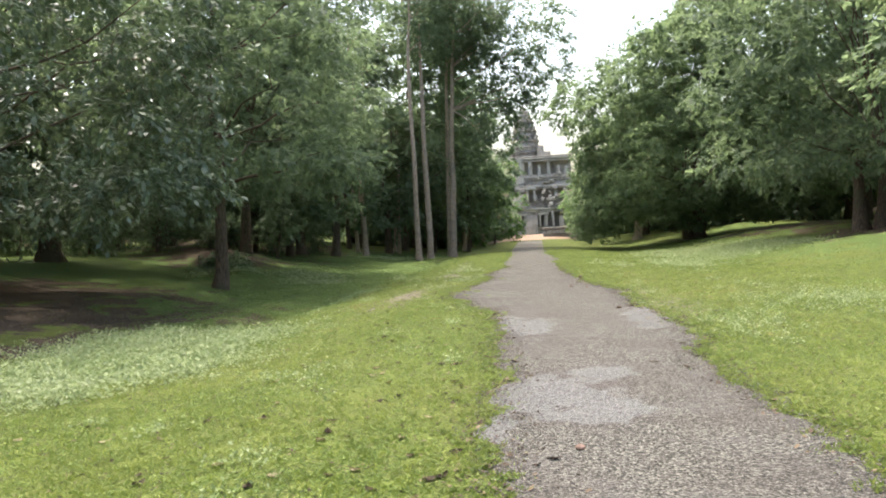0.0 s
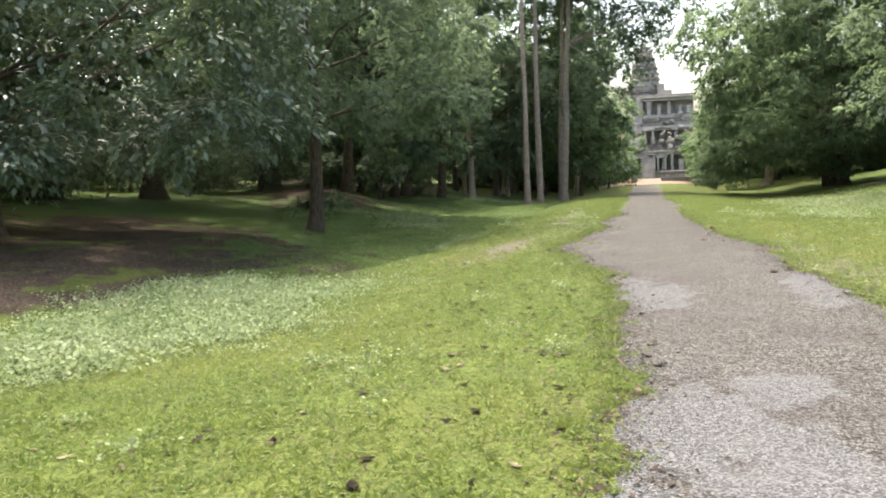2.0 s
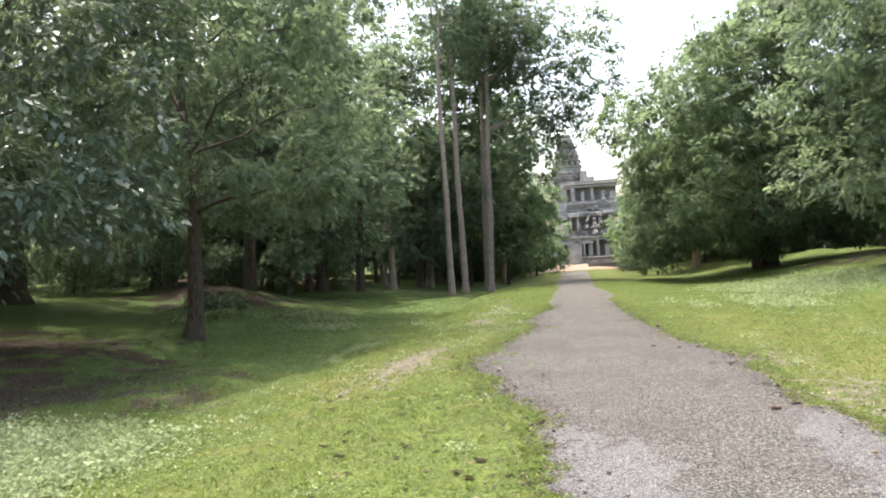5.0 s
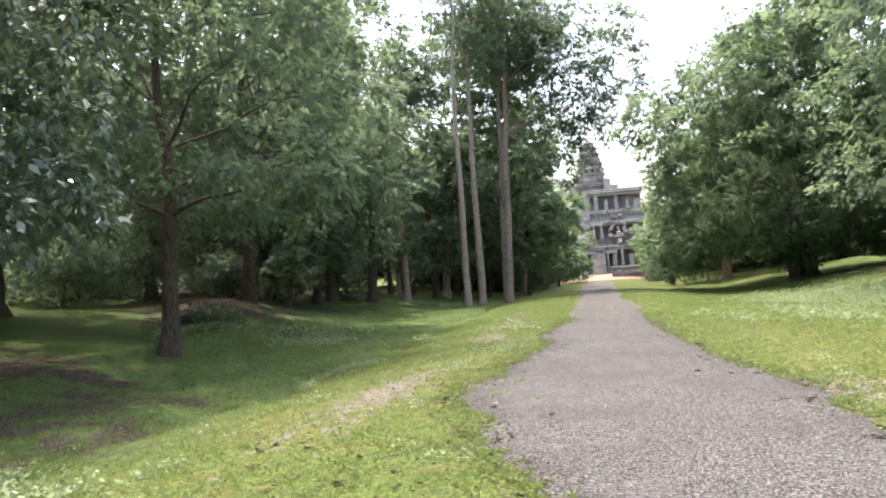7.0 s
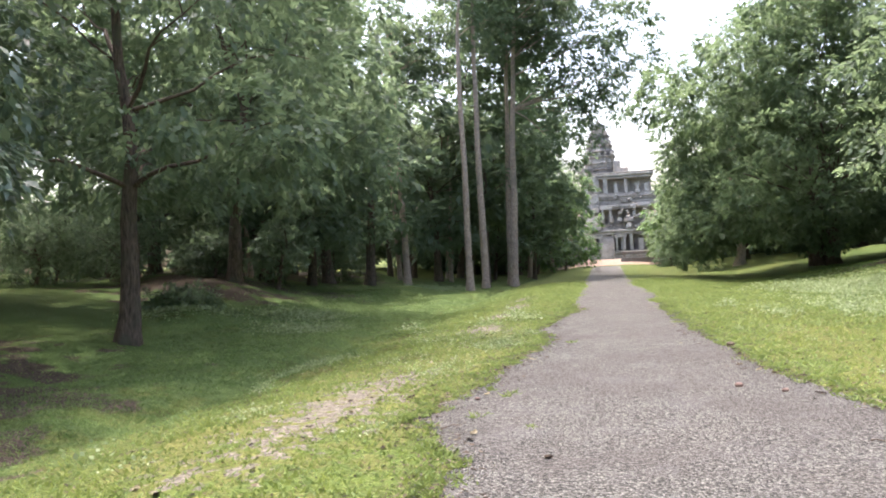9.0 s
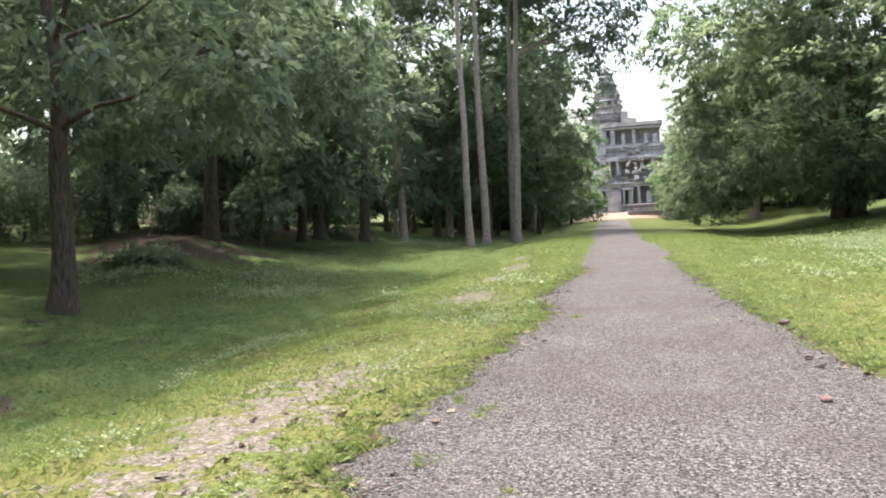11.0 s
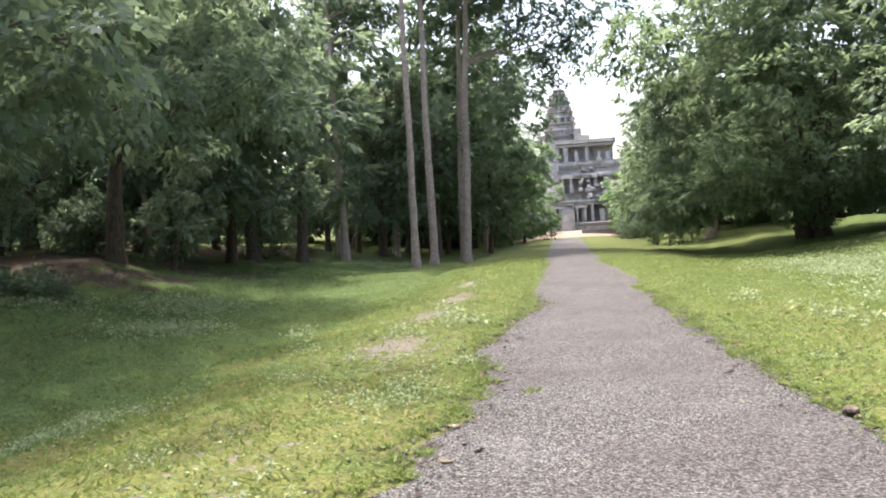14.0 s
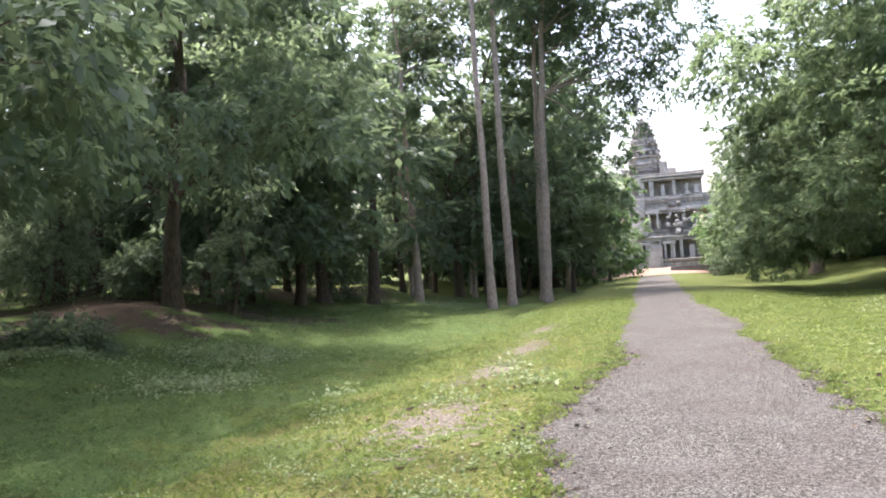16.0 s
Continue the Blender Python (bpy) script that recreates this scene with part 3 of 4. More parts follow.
# tall slim trees
SLIM = [(-10.2, 51.4, 26, 0.24, 15.0, -0.1), (-9.75, 54.4, 27, 0.27, 15.5, -0.1), (-8.5, 59.0, 26, 0.30, 15.5, 0.5),
        (-9.0, 60.5, 25, 0.24, 15.0, 0.35), (-15.15, 54.0, 20, 0.25, 12.0, -0.4), (-9.9, 79.0, 18, 0.30, 6.5, 0.0), (-10.2, 103.0, 15, 0.28, 5.0, 0.0), (-16.6, 57.0, 19, 0.18, 11.5, -0.6)]
for n, (x, y, top, r, clear, lean) in enumerate(SLIM):
    rng = np.random.default_rng(300 + n)
    wide = (3.0, 3.0, 5.0, 4.6, 3.4, 3.6, 3.2, 3.0)[n]
    lobes = lobes_in(rng, (12, 12, 22, 18, 14, 14, 12, 10)[n], (1.6 if n in (2, 3) else 0.5, 1.8, (clear + top) / 2 + 1.0), (wide, wide, (top - clear) / 2), 1.5, clear)
    if n == 2:
        lobes += [((5.2, -0.5, 14.2), (1.9, 1.6, 0.9)), ((7.2, 0.2, 12.4), (1.2, 1.2, 0.5)), ((7.0, 0.0, 15.6), (1.5, 1.5, 0.8)), ((5.8, 0.4, 11.0), (1.0, 1.0, 0.4)), ((4.4, 0.3, 12.6), (1.5, 1.4, 0.8)), ((6.2, 0.2, 17.4), (1.8, 1.6, 0.9)), ((3.0, 0.0, 10.6), (1.3, 1.2, 0.6)), ((6.6, 0.6, 13.6), (1.4, 1.2, 0.6)), ((3.6, 0.4, 14.8), (1.6, 1.5, 0.9)), ((7.9, -0.3, 14.0), (1.0, 1.0, 0.5)),
                  ((8.6, 0.2, 16.2), (1.4, 1.3, 0.7)), ((9.6, 0.0, 18.2), (1.4, 1.3, 0.7)), ((7.8, 0.4, 18.8), (1.7, 1.5, 0.9)), ((9.0, -0.2, 20.6), (1.7, 1.5, 0.9)), ((10.2, 0.2, 15.6), (0.8, 0.8, 0.4)), ((6.6, 0.0, 20.8), (1.8, 1.6, 1.0)), ((4.8, 0.2, 18.6), (1.8, 1.6, 1.0)), ((4.6, -0.4, 16.4), (1.7, 1.6, 1.0))]
        lobes = [(c, tuple(1.3 * k for k in r) if c[0] > 4 else r) for c, r in lobes]
    make_tree("slim_tree", x, y, top, r, clear, lobes, LEAF_GREY, "tall slim tree with a pale bare trunk and open grey-green crown", BARK_PALE, 0.32, 4.6, 8, 0.40, 300 + n, (lean, 0.0), sway=0.006)

# thin stems among the trees behind the lawn
STEMS = [(-15.4, 66.7, 15, 0.16, 9.0, 0.3), (-19.8, 40.5, 12, 0.15, 5.0, -0.4), (-16.9, 51.2, 15, 0.34, 6.5, 0.3), (-21.5, 46.0, 13, 0.20, 5.5, 0.5), (-17.8, 58.5, 14, 0.20, 6.5, -0.3),
         (-14.2, 63.0, 15, 0.17, 8.0, 0.2), (-23.0, 35.0, 12, 0.24, 5.0, 0.3), (-22.6, 52.0, 13, 0.22, 6.0, -0.5), (-18.4, 67.0, 14, 0.22, 7.0, 0.2)]
for n, (x, y, top, r, clear, lean) in enumerate(STEMS):
    rng = np.random.default_rng(360 + n)
    lobes = lobes_in(rng, 7, (0.3, 0.0, (clear + top) / 2 + 0.5), (1.9, 1.9, (top - clear) / 2), 1.2, clear)
    make_tree("slim_tree", x, y, top, r, clear, lobes, LEAF_DEEP, "thin woodland tree with a bare brown stem in the shade" if r > 0.19 else "thin woodland tree with a pale bare stem",
              BARK_BROWN if r > 0.19 else BARK_PALE, 0.34, 3.0, 8, 0.36, 360 + n, (lean, 0.0), sway=0.012)

# broad low trees on the bank
RIGHT_LABEL = "spreading tree with low dense green foliage on the bank"
rng = np.random.default_rng(77)
make_tree("broadleaf_tree", 10.9, 52.0, 22, 0.42, 4.0,
          [((max(c[0], -8.9 + 0.15 * (c[2] - 8.5), -7.3 + 1.6 * (c[2] - 12.0), -7.0 if c[2] < 5 else -11), c[1], c[2]), r) for c, r in lobes_in(rng, 120, (0.0, 0.0, 11.5), (10.4, 8.8, 10.4), 1.8, 1.8, 0.85)] + [((-4.6 + 1.3 * k, -7.2 - 1.2 * math.sin(2.1 * k), 4.5 + 2.4 * (k % 3)), (1.9, 1.6, 1.1)) for k in range(11)], LEAF_MID, "huge spreading tree with several dark stems on the bank", BARK_BROWN, 0.28, 7.0, 9, 0.28, 77, (0, 0), 5)
broad_tree(8.6, 71.0, 12, 7.0, 2.2, 16.0, 0.45, 38, LEAF_MID, 0.34, 3.4, 8, (0, 0), 1.9, RIGHT_LABEL, bark=BARK_PALE)
broad_tree(16.4, 33.0, 13, 8.2, 2.4, 24.0, 0.45, 62, LEAF_DEEP, 0.30, 4.4, 8, (-0.6, 0.0), 2.0, RIGHT_LABEL, stems=2)
broad_tree(17.4, 17.5, 14, 6.6, 3.4, 19.0, 0.50, 40, LEAF_DEEP, 0.30, 4.2, 8, (0.0, 0.0), 2.0, RIGHT_LABEL)
broad_tree(20.0, 44.0, 15, 6.5, 2.2, 17.0, 0.50, 16, LEAF_DEEP, 0.50, 2.0, 8, (0.0, 0.0), 2.6, RIGHT_LABEL)
broad_tree(11.0, 86.0, 16, 7.0, 2.0, 14.5, 0.45, 18, LEAF_MID, 0.55, 2.0, 8, (0.0, 0.0), 3.0, RIGHT_LABEL)

# bushes at the far end of the lawn
broad_tree(4.2, 97.0, 21, 2.0, 0.3, 3.8, 0.12, 12, LEAF_DEEP, 0.30, 5.0, 8, (0, 0), 1.3, "round dark green bush at the lawn's end", fork=0.8, name="bush")
broad_tree(4.6, 108.0, 22, 3.2, 0.8, 8.0, 0.15, 12, LEAF_LIGHT, 0.40, 3.0, 8, (0, 0), 1.8, "light green bush near the temple", fork=1.5, name="bush")
broad_tree(-8.3, 100.0, 23, 4.2, 0.4, 12.5, 0.18, 24, LEAF_LIGHT, 0.40, 3.0, 8, (0, 0), 1.9, "light green drooping bush near the temple", fork=1.5, name="bush")
broad_tree(-10.5, 90.0, 24, 4.0, 1.0, 16.5, 0.18, 14, LEAF_MID, 0.40, 3.0, 8, (0, 0), 2.0, "leafy young tree beside the lawn", fork=1.8)
broad_tree(-12.6, 74.0, 25, 4.2, 1.5, 19.0, 0.20, 14, LEAF_MID, 0.42, 2.8, 8, (0, 0), 2.0, "leafy young tree beside the lawn", fork=2.2)

broad_tree(-11.8, 66.0, 26, 4.2, 5.0, 28.0, 0.26, 38, LEAF_MID, 0.44, 3.4, 8, (0.8, 0), 1.7, "tall dark green tree behind the slim trunks", fork=7.0)
broad_tree(-9.0, 75.0, 27, 3.6, 4.0, 21.5, 0.22, 30, LEAF_MID, 0.42, 3.2, 8, (0.3, 0), 1.7, "tall leafy tree beside the far lawn", fork=4.5,
           extra=[((4.2, 0.0, 6.5), (1.5, 1.4, 1.1)), ((4.1, 0.3, 9.0), (1.6, 1.5, 1.2)), ((4.0, -0.3, 11.5), (1.6, 1.5, 1.2)), ((3.6, 0.2, 14.2), (1.6, 1.5, 1.2)), ((3.0, 0.0, 17.0), (1.6, 1.5, 1.2))])
broad_tree(-19.2, 47.0, 28, 3.6, 5.0, 22.0, 0.28, 40, LEAF_DEEP, 0.36, 4.2, 8, (0.6, -2.5), 1.8, "tall dark green tree with a bare lower trunk", fork=7.0)

# deeper woodland: three kinds, copied
kinds = [broad_tree(-24.0, 38.0, 31, 5.5, 2.2, 15.0, 0.40, 12, LEAF_DEEP, 0.66, 1.35, 7, (0, 0), 2.6, "dark woodland tree with a bare lower trunk", lspread=0.5),
         broad_tree(-24.0, 60.0, 32, 5.0, 2.6, 17.0, 0.34, 11, LEAF_MID, 0.66, 1.35, 7, (0, 0), 2.6, "dark woodland tree with a bare lower trunk", lspread=0.5),
         broad_tree(-15.0, 70.0, 33, 5.2, 2.5, 14.5, 0.36, 12, LEAF_DEEP, 0.66, 1.35, 7, (0, 0), 2.6, "dark woodland tree with a bare lower trunk", lspread=0.5)]
for k in kinds:
    tagged(k, group="woodland trees")
WOODS = [(-20, 50), (-31, 45), (-24, 84), (-36, 62), (-20, 72), (-16, 82), (-14, 94), (-21, 97), (-15, 108), (-22, 112), 
         (-26, 16), (-28, 9), (-21, 4), (-29, 0), (-15.5, 62), (-13.5, 88),
         (24, 70), (26, 63), (29, 58), (28, 68), (19, 78), (21, 86), (31, 50), (28, 38), (24, 28), (27, 18), (22, 12), (19, 98), (12, 100), (26, 98), (15, 112), (24, 112), (32, 70), (34, 28),
         (-24, -14), (26, -4), (34, 8), (-16, -44), (4, -50), (22, -42), (-36, -30), (38, -24)]
THICKET = [(-33, 24), (-37, 36), (-36, 48), (-34, 76), (-26, 78), (-22, 88), (-18, 100), (-27, 104), (-36, 90), (-42, 28), (-44, 42), (-46, 56), (-42, 72), (-32, 14),
           (-38, 4), (-30, -6), (-15, 114), (-44, 12), (-50, 34), (-50, 68), (-16, 90), (23.5, 66), (30, 64), (22, 78), (16, 92), (31, 57), (32, 44), (28, 32), (27, 22), (30, 10), (18, 104), (11, 106),
           (26, 84), (28, 0), (32, -10), (-30, -22), (10, -54), (29, 72), (30, 48), (-56, 50), (-54, 20), (33, 54), (34, 40), (8, 113), (14, 118), (-13, 118)]
shrub = broad_tree(-29.0, 52.0, 41, 3.2, 0.6, 5.0, 0.12, 14, LEAF_DEEP, 0.58, 2.0, 7, (0, 0), 1.8, "dark undergrowth bush among the trees", fork=0.9, lspread=0.4, name="bush")
tagged(shrub, group="undergrowth")
for n, (x, y, w, h) in enumerate(((-22.5, 33.5, 2.4, 4.2), (-25.5, 38.5, 2.8, 5.0), (-22.0, 45.5, 2.6, 4.4), (-26.0, 20.5, 2.6, 4.0), (-31.0, 33.0, 3.0, 5.0), (-20.0, 52.0, 2.2, 3.6), (-25.4, 31.4, 2.2, 3.6), (-27.5, 35.0, 2.4, 4.4), (-18.6, 34.6, 1.3, 2.0), (-15.0, 26.6, 0.95, 0.55))):
    broad_tree(x, y, 50 + n, w, 0.5, h, 0.10, 16, LEAF_DEEP, 0.18, 5.0, 9, (0, 0), w * 0.42, "dark leafy undergrowth bush in the shade", fork=0.8, name="bush")
rng = np.random.default_rng(6)
for x, y in THICKET:
    s = rng.uniform(0.9, 1.5)
    x, y = x + rng.uniform(-1.5, 1.5), y + rng.uniform(-1.5, 1.5)
    copy_thing(shrub, pose(x, y, float(height(x, y)) - 0.05, 0, 0, rng.uniform(0, 360)) @ Matrix.Diagonal((s * 1.2, s * 1.2, s * rng.uniform(0.8, 1.2), 1)))
rng = np.random.default_rng(5)
for n, (x, y) in enumerate(WOODS):
    s = rng.uniform(0.9, 1.15)
    x, y = x + rng.uniform(-1, 1), y + rng.uniform(-1, 1)
    copy_thing(kinds[n % 3], pose(x, y, float(height(x, y)) - 0.05, 0, 0, rng.uniform(0, 360)) @ Matrix.Diagonal((s, s, s * rng.uniform(0.9, 1.1), 1)))


# ---- the temple ----
def box(bm, x0, x1, y0, y1, z0, z1):
    m = Matrix.Translation(((x0 + x1) / 2, (y0 + y1) / 2, (z0 + z1) / 2)) @ Matrix.Diagonal((x1 - x0, y1 - y0, z1 - z0, 1))
    return bmesh.ops.create_cube(bm, size=1, matrix=m)["verts"]


def block(name, x0, x1, y0, y1, z0, z1, material, parent, label="", rng=None, bevel=0.06):
    bm = bmesh.new()
    vs = box(bm, x0, x1, y0, y1, z0, z1)
    if rng is not None:
        for v in vs:
            v.co += Vector(rng.normal(0, 0.05, 3))
    bmesh.ops.bevel(bm, geom=bm.edges[:], offset=bevel, segments=1, affect="EDGES")
    return part(name, bm, material, parent, label)


def moulded_tier(name, x0, x1, y0, y1, z0, z1, material, parent, steps=5):
    """A plinth whose moulded courses step in and out, in one piece."""
    bm = bmesh.new()
    cuts = np.linspace(z0, z1, steps + 1)
    rings = []
    for i in range(steps):
        o = (0.0, 0.22, 0.38, 0.20, 0.02, 0.12)[i % 6]
        for z in (cuts[i] + 0.02, cuts[i + 1] - 0.02):
            rings.append([bm.verts.new(p) for p in ((x0 + o, y0 + o, z), (x1 - o, y0 + o, z), (x1 - o, y1 - o, z), (x0 + o, y1 - o, z))])
    for a, b in zip(rings, rings[1:]):
        for k in range(4):
            bm.faces.new((a[k], a[(k + 1) % 4], b[(k + 1) % 4], b[k]))
    bm.faces.new(rings[-1])
    return part(name, bm, material, parent)


def gallery(temple, x0, x1, y, z0, z1, count, rng, back=1.6):
    """A pillared storey: floor slab, dark rear wall, pillars, lintel and cornice."""
    block("gallery_rear_wall", x0, x1, y + back, y + back + 0.5, z0, z1, STONE if count == 7 else STONE_DARK, temple)
    for i in range(count):
        px = x0 + (x1 - x0) * (i + 0.5) / count + rng.normal(0, 0.12)
        w = 0.16 + 0.22 * rng.random()
        block("pillar", px - w, px + w, y, y + 0.55, z0, z1 - (0.0 if rng.random() < 0.75 else rng.uniform(0.4, 1.2)), STONE_PALE if i % 3 != 1 else STONE, temple, rng=rng, bevel=0.04)
    block("lintel", x0 - 0.15, x1 + 0.15, y - 0.1, y + back + 0.5, z1, z1 + 0.4, STONE, temple, rng=rng)
    block("cornice", x0 - 0.35, x1 + 0.35, y - 0.3, y + back + 0.6, z1 + 0.4, z1 + 0.72, STONE_PALE, temple, rng=rng)


def build_temple():
    rng = np.random.default_rng(9)
    t = thing("temple", pose(-3.2, 127.0, 0.45), "weathered grey sandstone temple with pillared storeys and a tower", "temple")
    moulded_tier("plinth", -16, 18, 0, 26, 0, 1.6, STONE, t, 4)
    # ground storey with doorways
    gallery(t, -6.0, 6.5, 1.2, 1.6, 4.2, 9, rng)
    moulded_tier("second_plinth", -14, 16, 2.2, 25, 4.9, 6.1, STONE, t, 3)
    gallery(t, -3.4, 6.0, 2.6, 6.1, 8.2, 7, rng)
    moulded_tier("third_plinth", -12, 14, 3.4, 24, 8.9, 11.0, STONE, t, 6)
    gallery(t, -4.6, 6.6, 3.8, 11.0, 13.3, 7, rng)
    block("roof_slab", -5.0, 7.0, 3.6, 14.0, 14.0, 14.35, STONE, t, rng=rng)
    # collapsed slope of blocks beside the stair
    for i in range(90):
        k = rng.random()
        s = rng.uniform(0.3, 0.75)
        x, y, z = (-1.8 - 3.2 * rng.random() if i % 3 else 0.6 + 5.0 * rng.random()), 0.5 + 2.6 * k, 4.9 + 6.2 * k + rng.normal(0, 0.15)
        s = s if i % 3 else s * 0.6
        block("fallen_block", x - s, x + s * 0.7, y, y + 1.2, z - s * 0.7, z + s * 0.5, STONE_PALE if i % 2 else STONE, t, rng=rng)
    for i in range(18):
        block("stair_step", -1.6, 0.4, -2.2 + 0.26 * i, 2.6, 0.05 + 0.27 * i, 0.32 + 0.27 * i, STONE, t, rng=None, bevel=0.03)
    # door frames
    for x, z in ((-2.4, 1.6), (1.4, 1.6), (-0.6, 6.1), (-2.9, 11.0)):
        block("door_jamb", x - 0.75, x - 0.45, 0.9, 1.3, z, z + 2.1, STONE_PALE, t, bevel=0.03)
        block("door_jamb", x + 0.45, x + 0.75, 0.9, 1.3, z, z + 2.1, STONE_PALE, t, bevel=0.03)
        block("door_lintel", x - 0.95, x + 0.95, 0.85, 1.35, z + 2.1, z + 2.5, STONE_PALE, t, bevel=0.03)
    # tower: bud-shaped, redented tiers
    z, total = 14.35, 8.9
    outline = [(1, 0.45), (0.9, 0.45), (0.9, 0.72), (0.72, 0.72), (0.72, 0.9), (0.45, 0.9), (0.45, 1)]
    ring = [(sx * a, sy * b) for sx, sy, flip in ((1, 1, 0), (-1, 1, 1), (-1, -1, 0), (1, -1, 1)) for a, b in (outline[::-1] if flip else outline)]
    for i in range(10):
        k = i / 10
        h = total * (0.130 - 0.065 * k)
        w = 2.5 * (1.0 - 0.14 * k - 0.86 * max(0.0, k - 0.22) ** 1.25)
        bm = bmesh.new()
        loops = []
        for dz, sc in ((0, 0.97), (0.12, 1.0), (0.3, 0.97), (0.6, 0.97), (0.7, 1.04), (0.86, 1.03), (1.0, 0.9)):
            loops.append([bm.verts.new((-1.45 + x * w * sc + rng.normal(0, 0.09), 8 + y * w * sc + rng.normal(0, 0.09), z + dz * h + rng.normal(0, 0.07))) for x, y in ring])
        for a, b in zip(loops, loops[1:]):
            for q in range(len(ring)):
                bm.faces.new((a[q], a[(q + 1) % len(ring)], b[(q + 1) % len(ring)], b[q]))
        bm.faces.new(loops[-1])
        part("tower_tier", bm, STONE if i % 3 else STONE_DARK, t)
        z += h - 0.04
        if i in (2, 4, 6):   # antefixes on the ledges
            for q in range(5):
                x = -1.45 + w * (q - 2) * 0.42 + rng.normal(0, 0.05)
                block("antefix", x - 0.22, x + 0.22, 8 - w * 1.02, 8 - w * 0.8, z - 0.02, z + rng.uniform(0.35, 0.7), STONE, t, rng=rng, bevel=0.06)
    bm = bmesh.new()
    bmesh.ops.create_cone(bm, cap_ends=True, segments=8, radius1=0.6, radius2=0.12, depth=0.9, matrix=Matrix.Translation((-1.45, 8, z + 0.4)))
    part("finial", bm, STONE, t)
    for x, zz, h, w in ((1.3, 14.35, 2.0, 0.55), (2.4, 14.35, 0.9, 0.7), (-4.4, 14.35, 1.2, 0.6)):
        block("pinnacle", x - w, x + w, 5.0, 6.2, zz, zz + h, STONE, t, rng=rng, bevel=0.15)
    return t


build_temple()


def low_wall(x0, x1, y, label):
    rng = np.random.default_rng(int(100 + x0))
    t = thing("low_wall", pose((x0 + x1) / 2, y, float(height((x0 + x1) / 2, y)) - 0.05), label, "wall")
    w = (x1 - x0) / 2
    block("wall_base", -w, w, 0, 0.8, 0, 0.7, STONE_DARK, t, rng=rng)
    n = int(w * 2 / 0.9)
    for i in range(n):
        px = -w + (i + 0.5) * 2 * w / n
        block("baluster", px - 0.16, px + 0.16, 0.2, 0.6, 0.7, 1.25, STONE, t, rng=rng, bevel=0.03)
    block("rail", -w, w, 0.1, 0.7, 1.25, 1.65, STONE_DARK, t, rng=rng)


low_wall(-1.7, 4.5, 112.0, "dark low stone balustrade beside the sandy forecourt")
low_wall(-12.5, -6.4, 117.0, "broken low stone balustrade under the bushes")


# ---- grass, weeds, gravel and litter ----
def free_ground(rng, n, x0, x1, y0, y1):
    """Points on the lawn, off the path."""
    x, y = rng.uniform(x0, x1, n), rng.uniform(y0, y1, n)
    l, r = path_edges(y)
    keep = (x < l + 0.06 * rng.random(n)) | (x > r - 0.06 * rng.random(n))
    return x[keep], y[keep]


SPROUTS = [(-1.05, 16.1), (-1.0, 16.15), (-1.45, 10.0), (-1.4, 10.1), (-1.6, 11.6), (-1.55, 11.5), (-0.85, 9.6), (-1.3, 11.3), (-1.35, 11.1)]   # tufts growing in the gravel


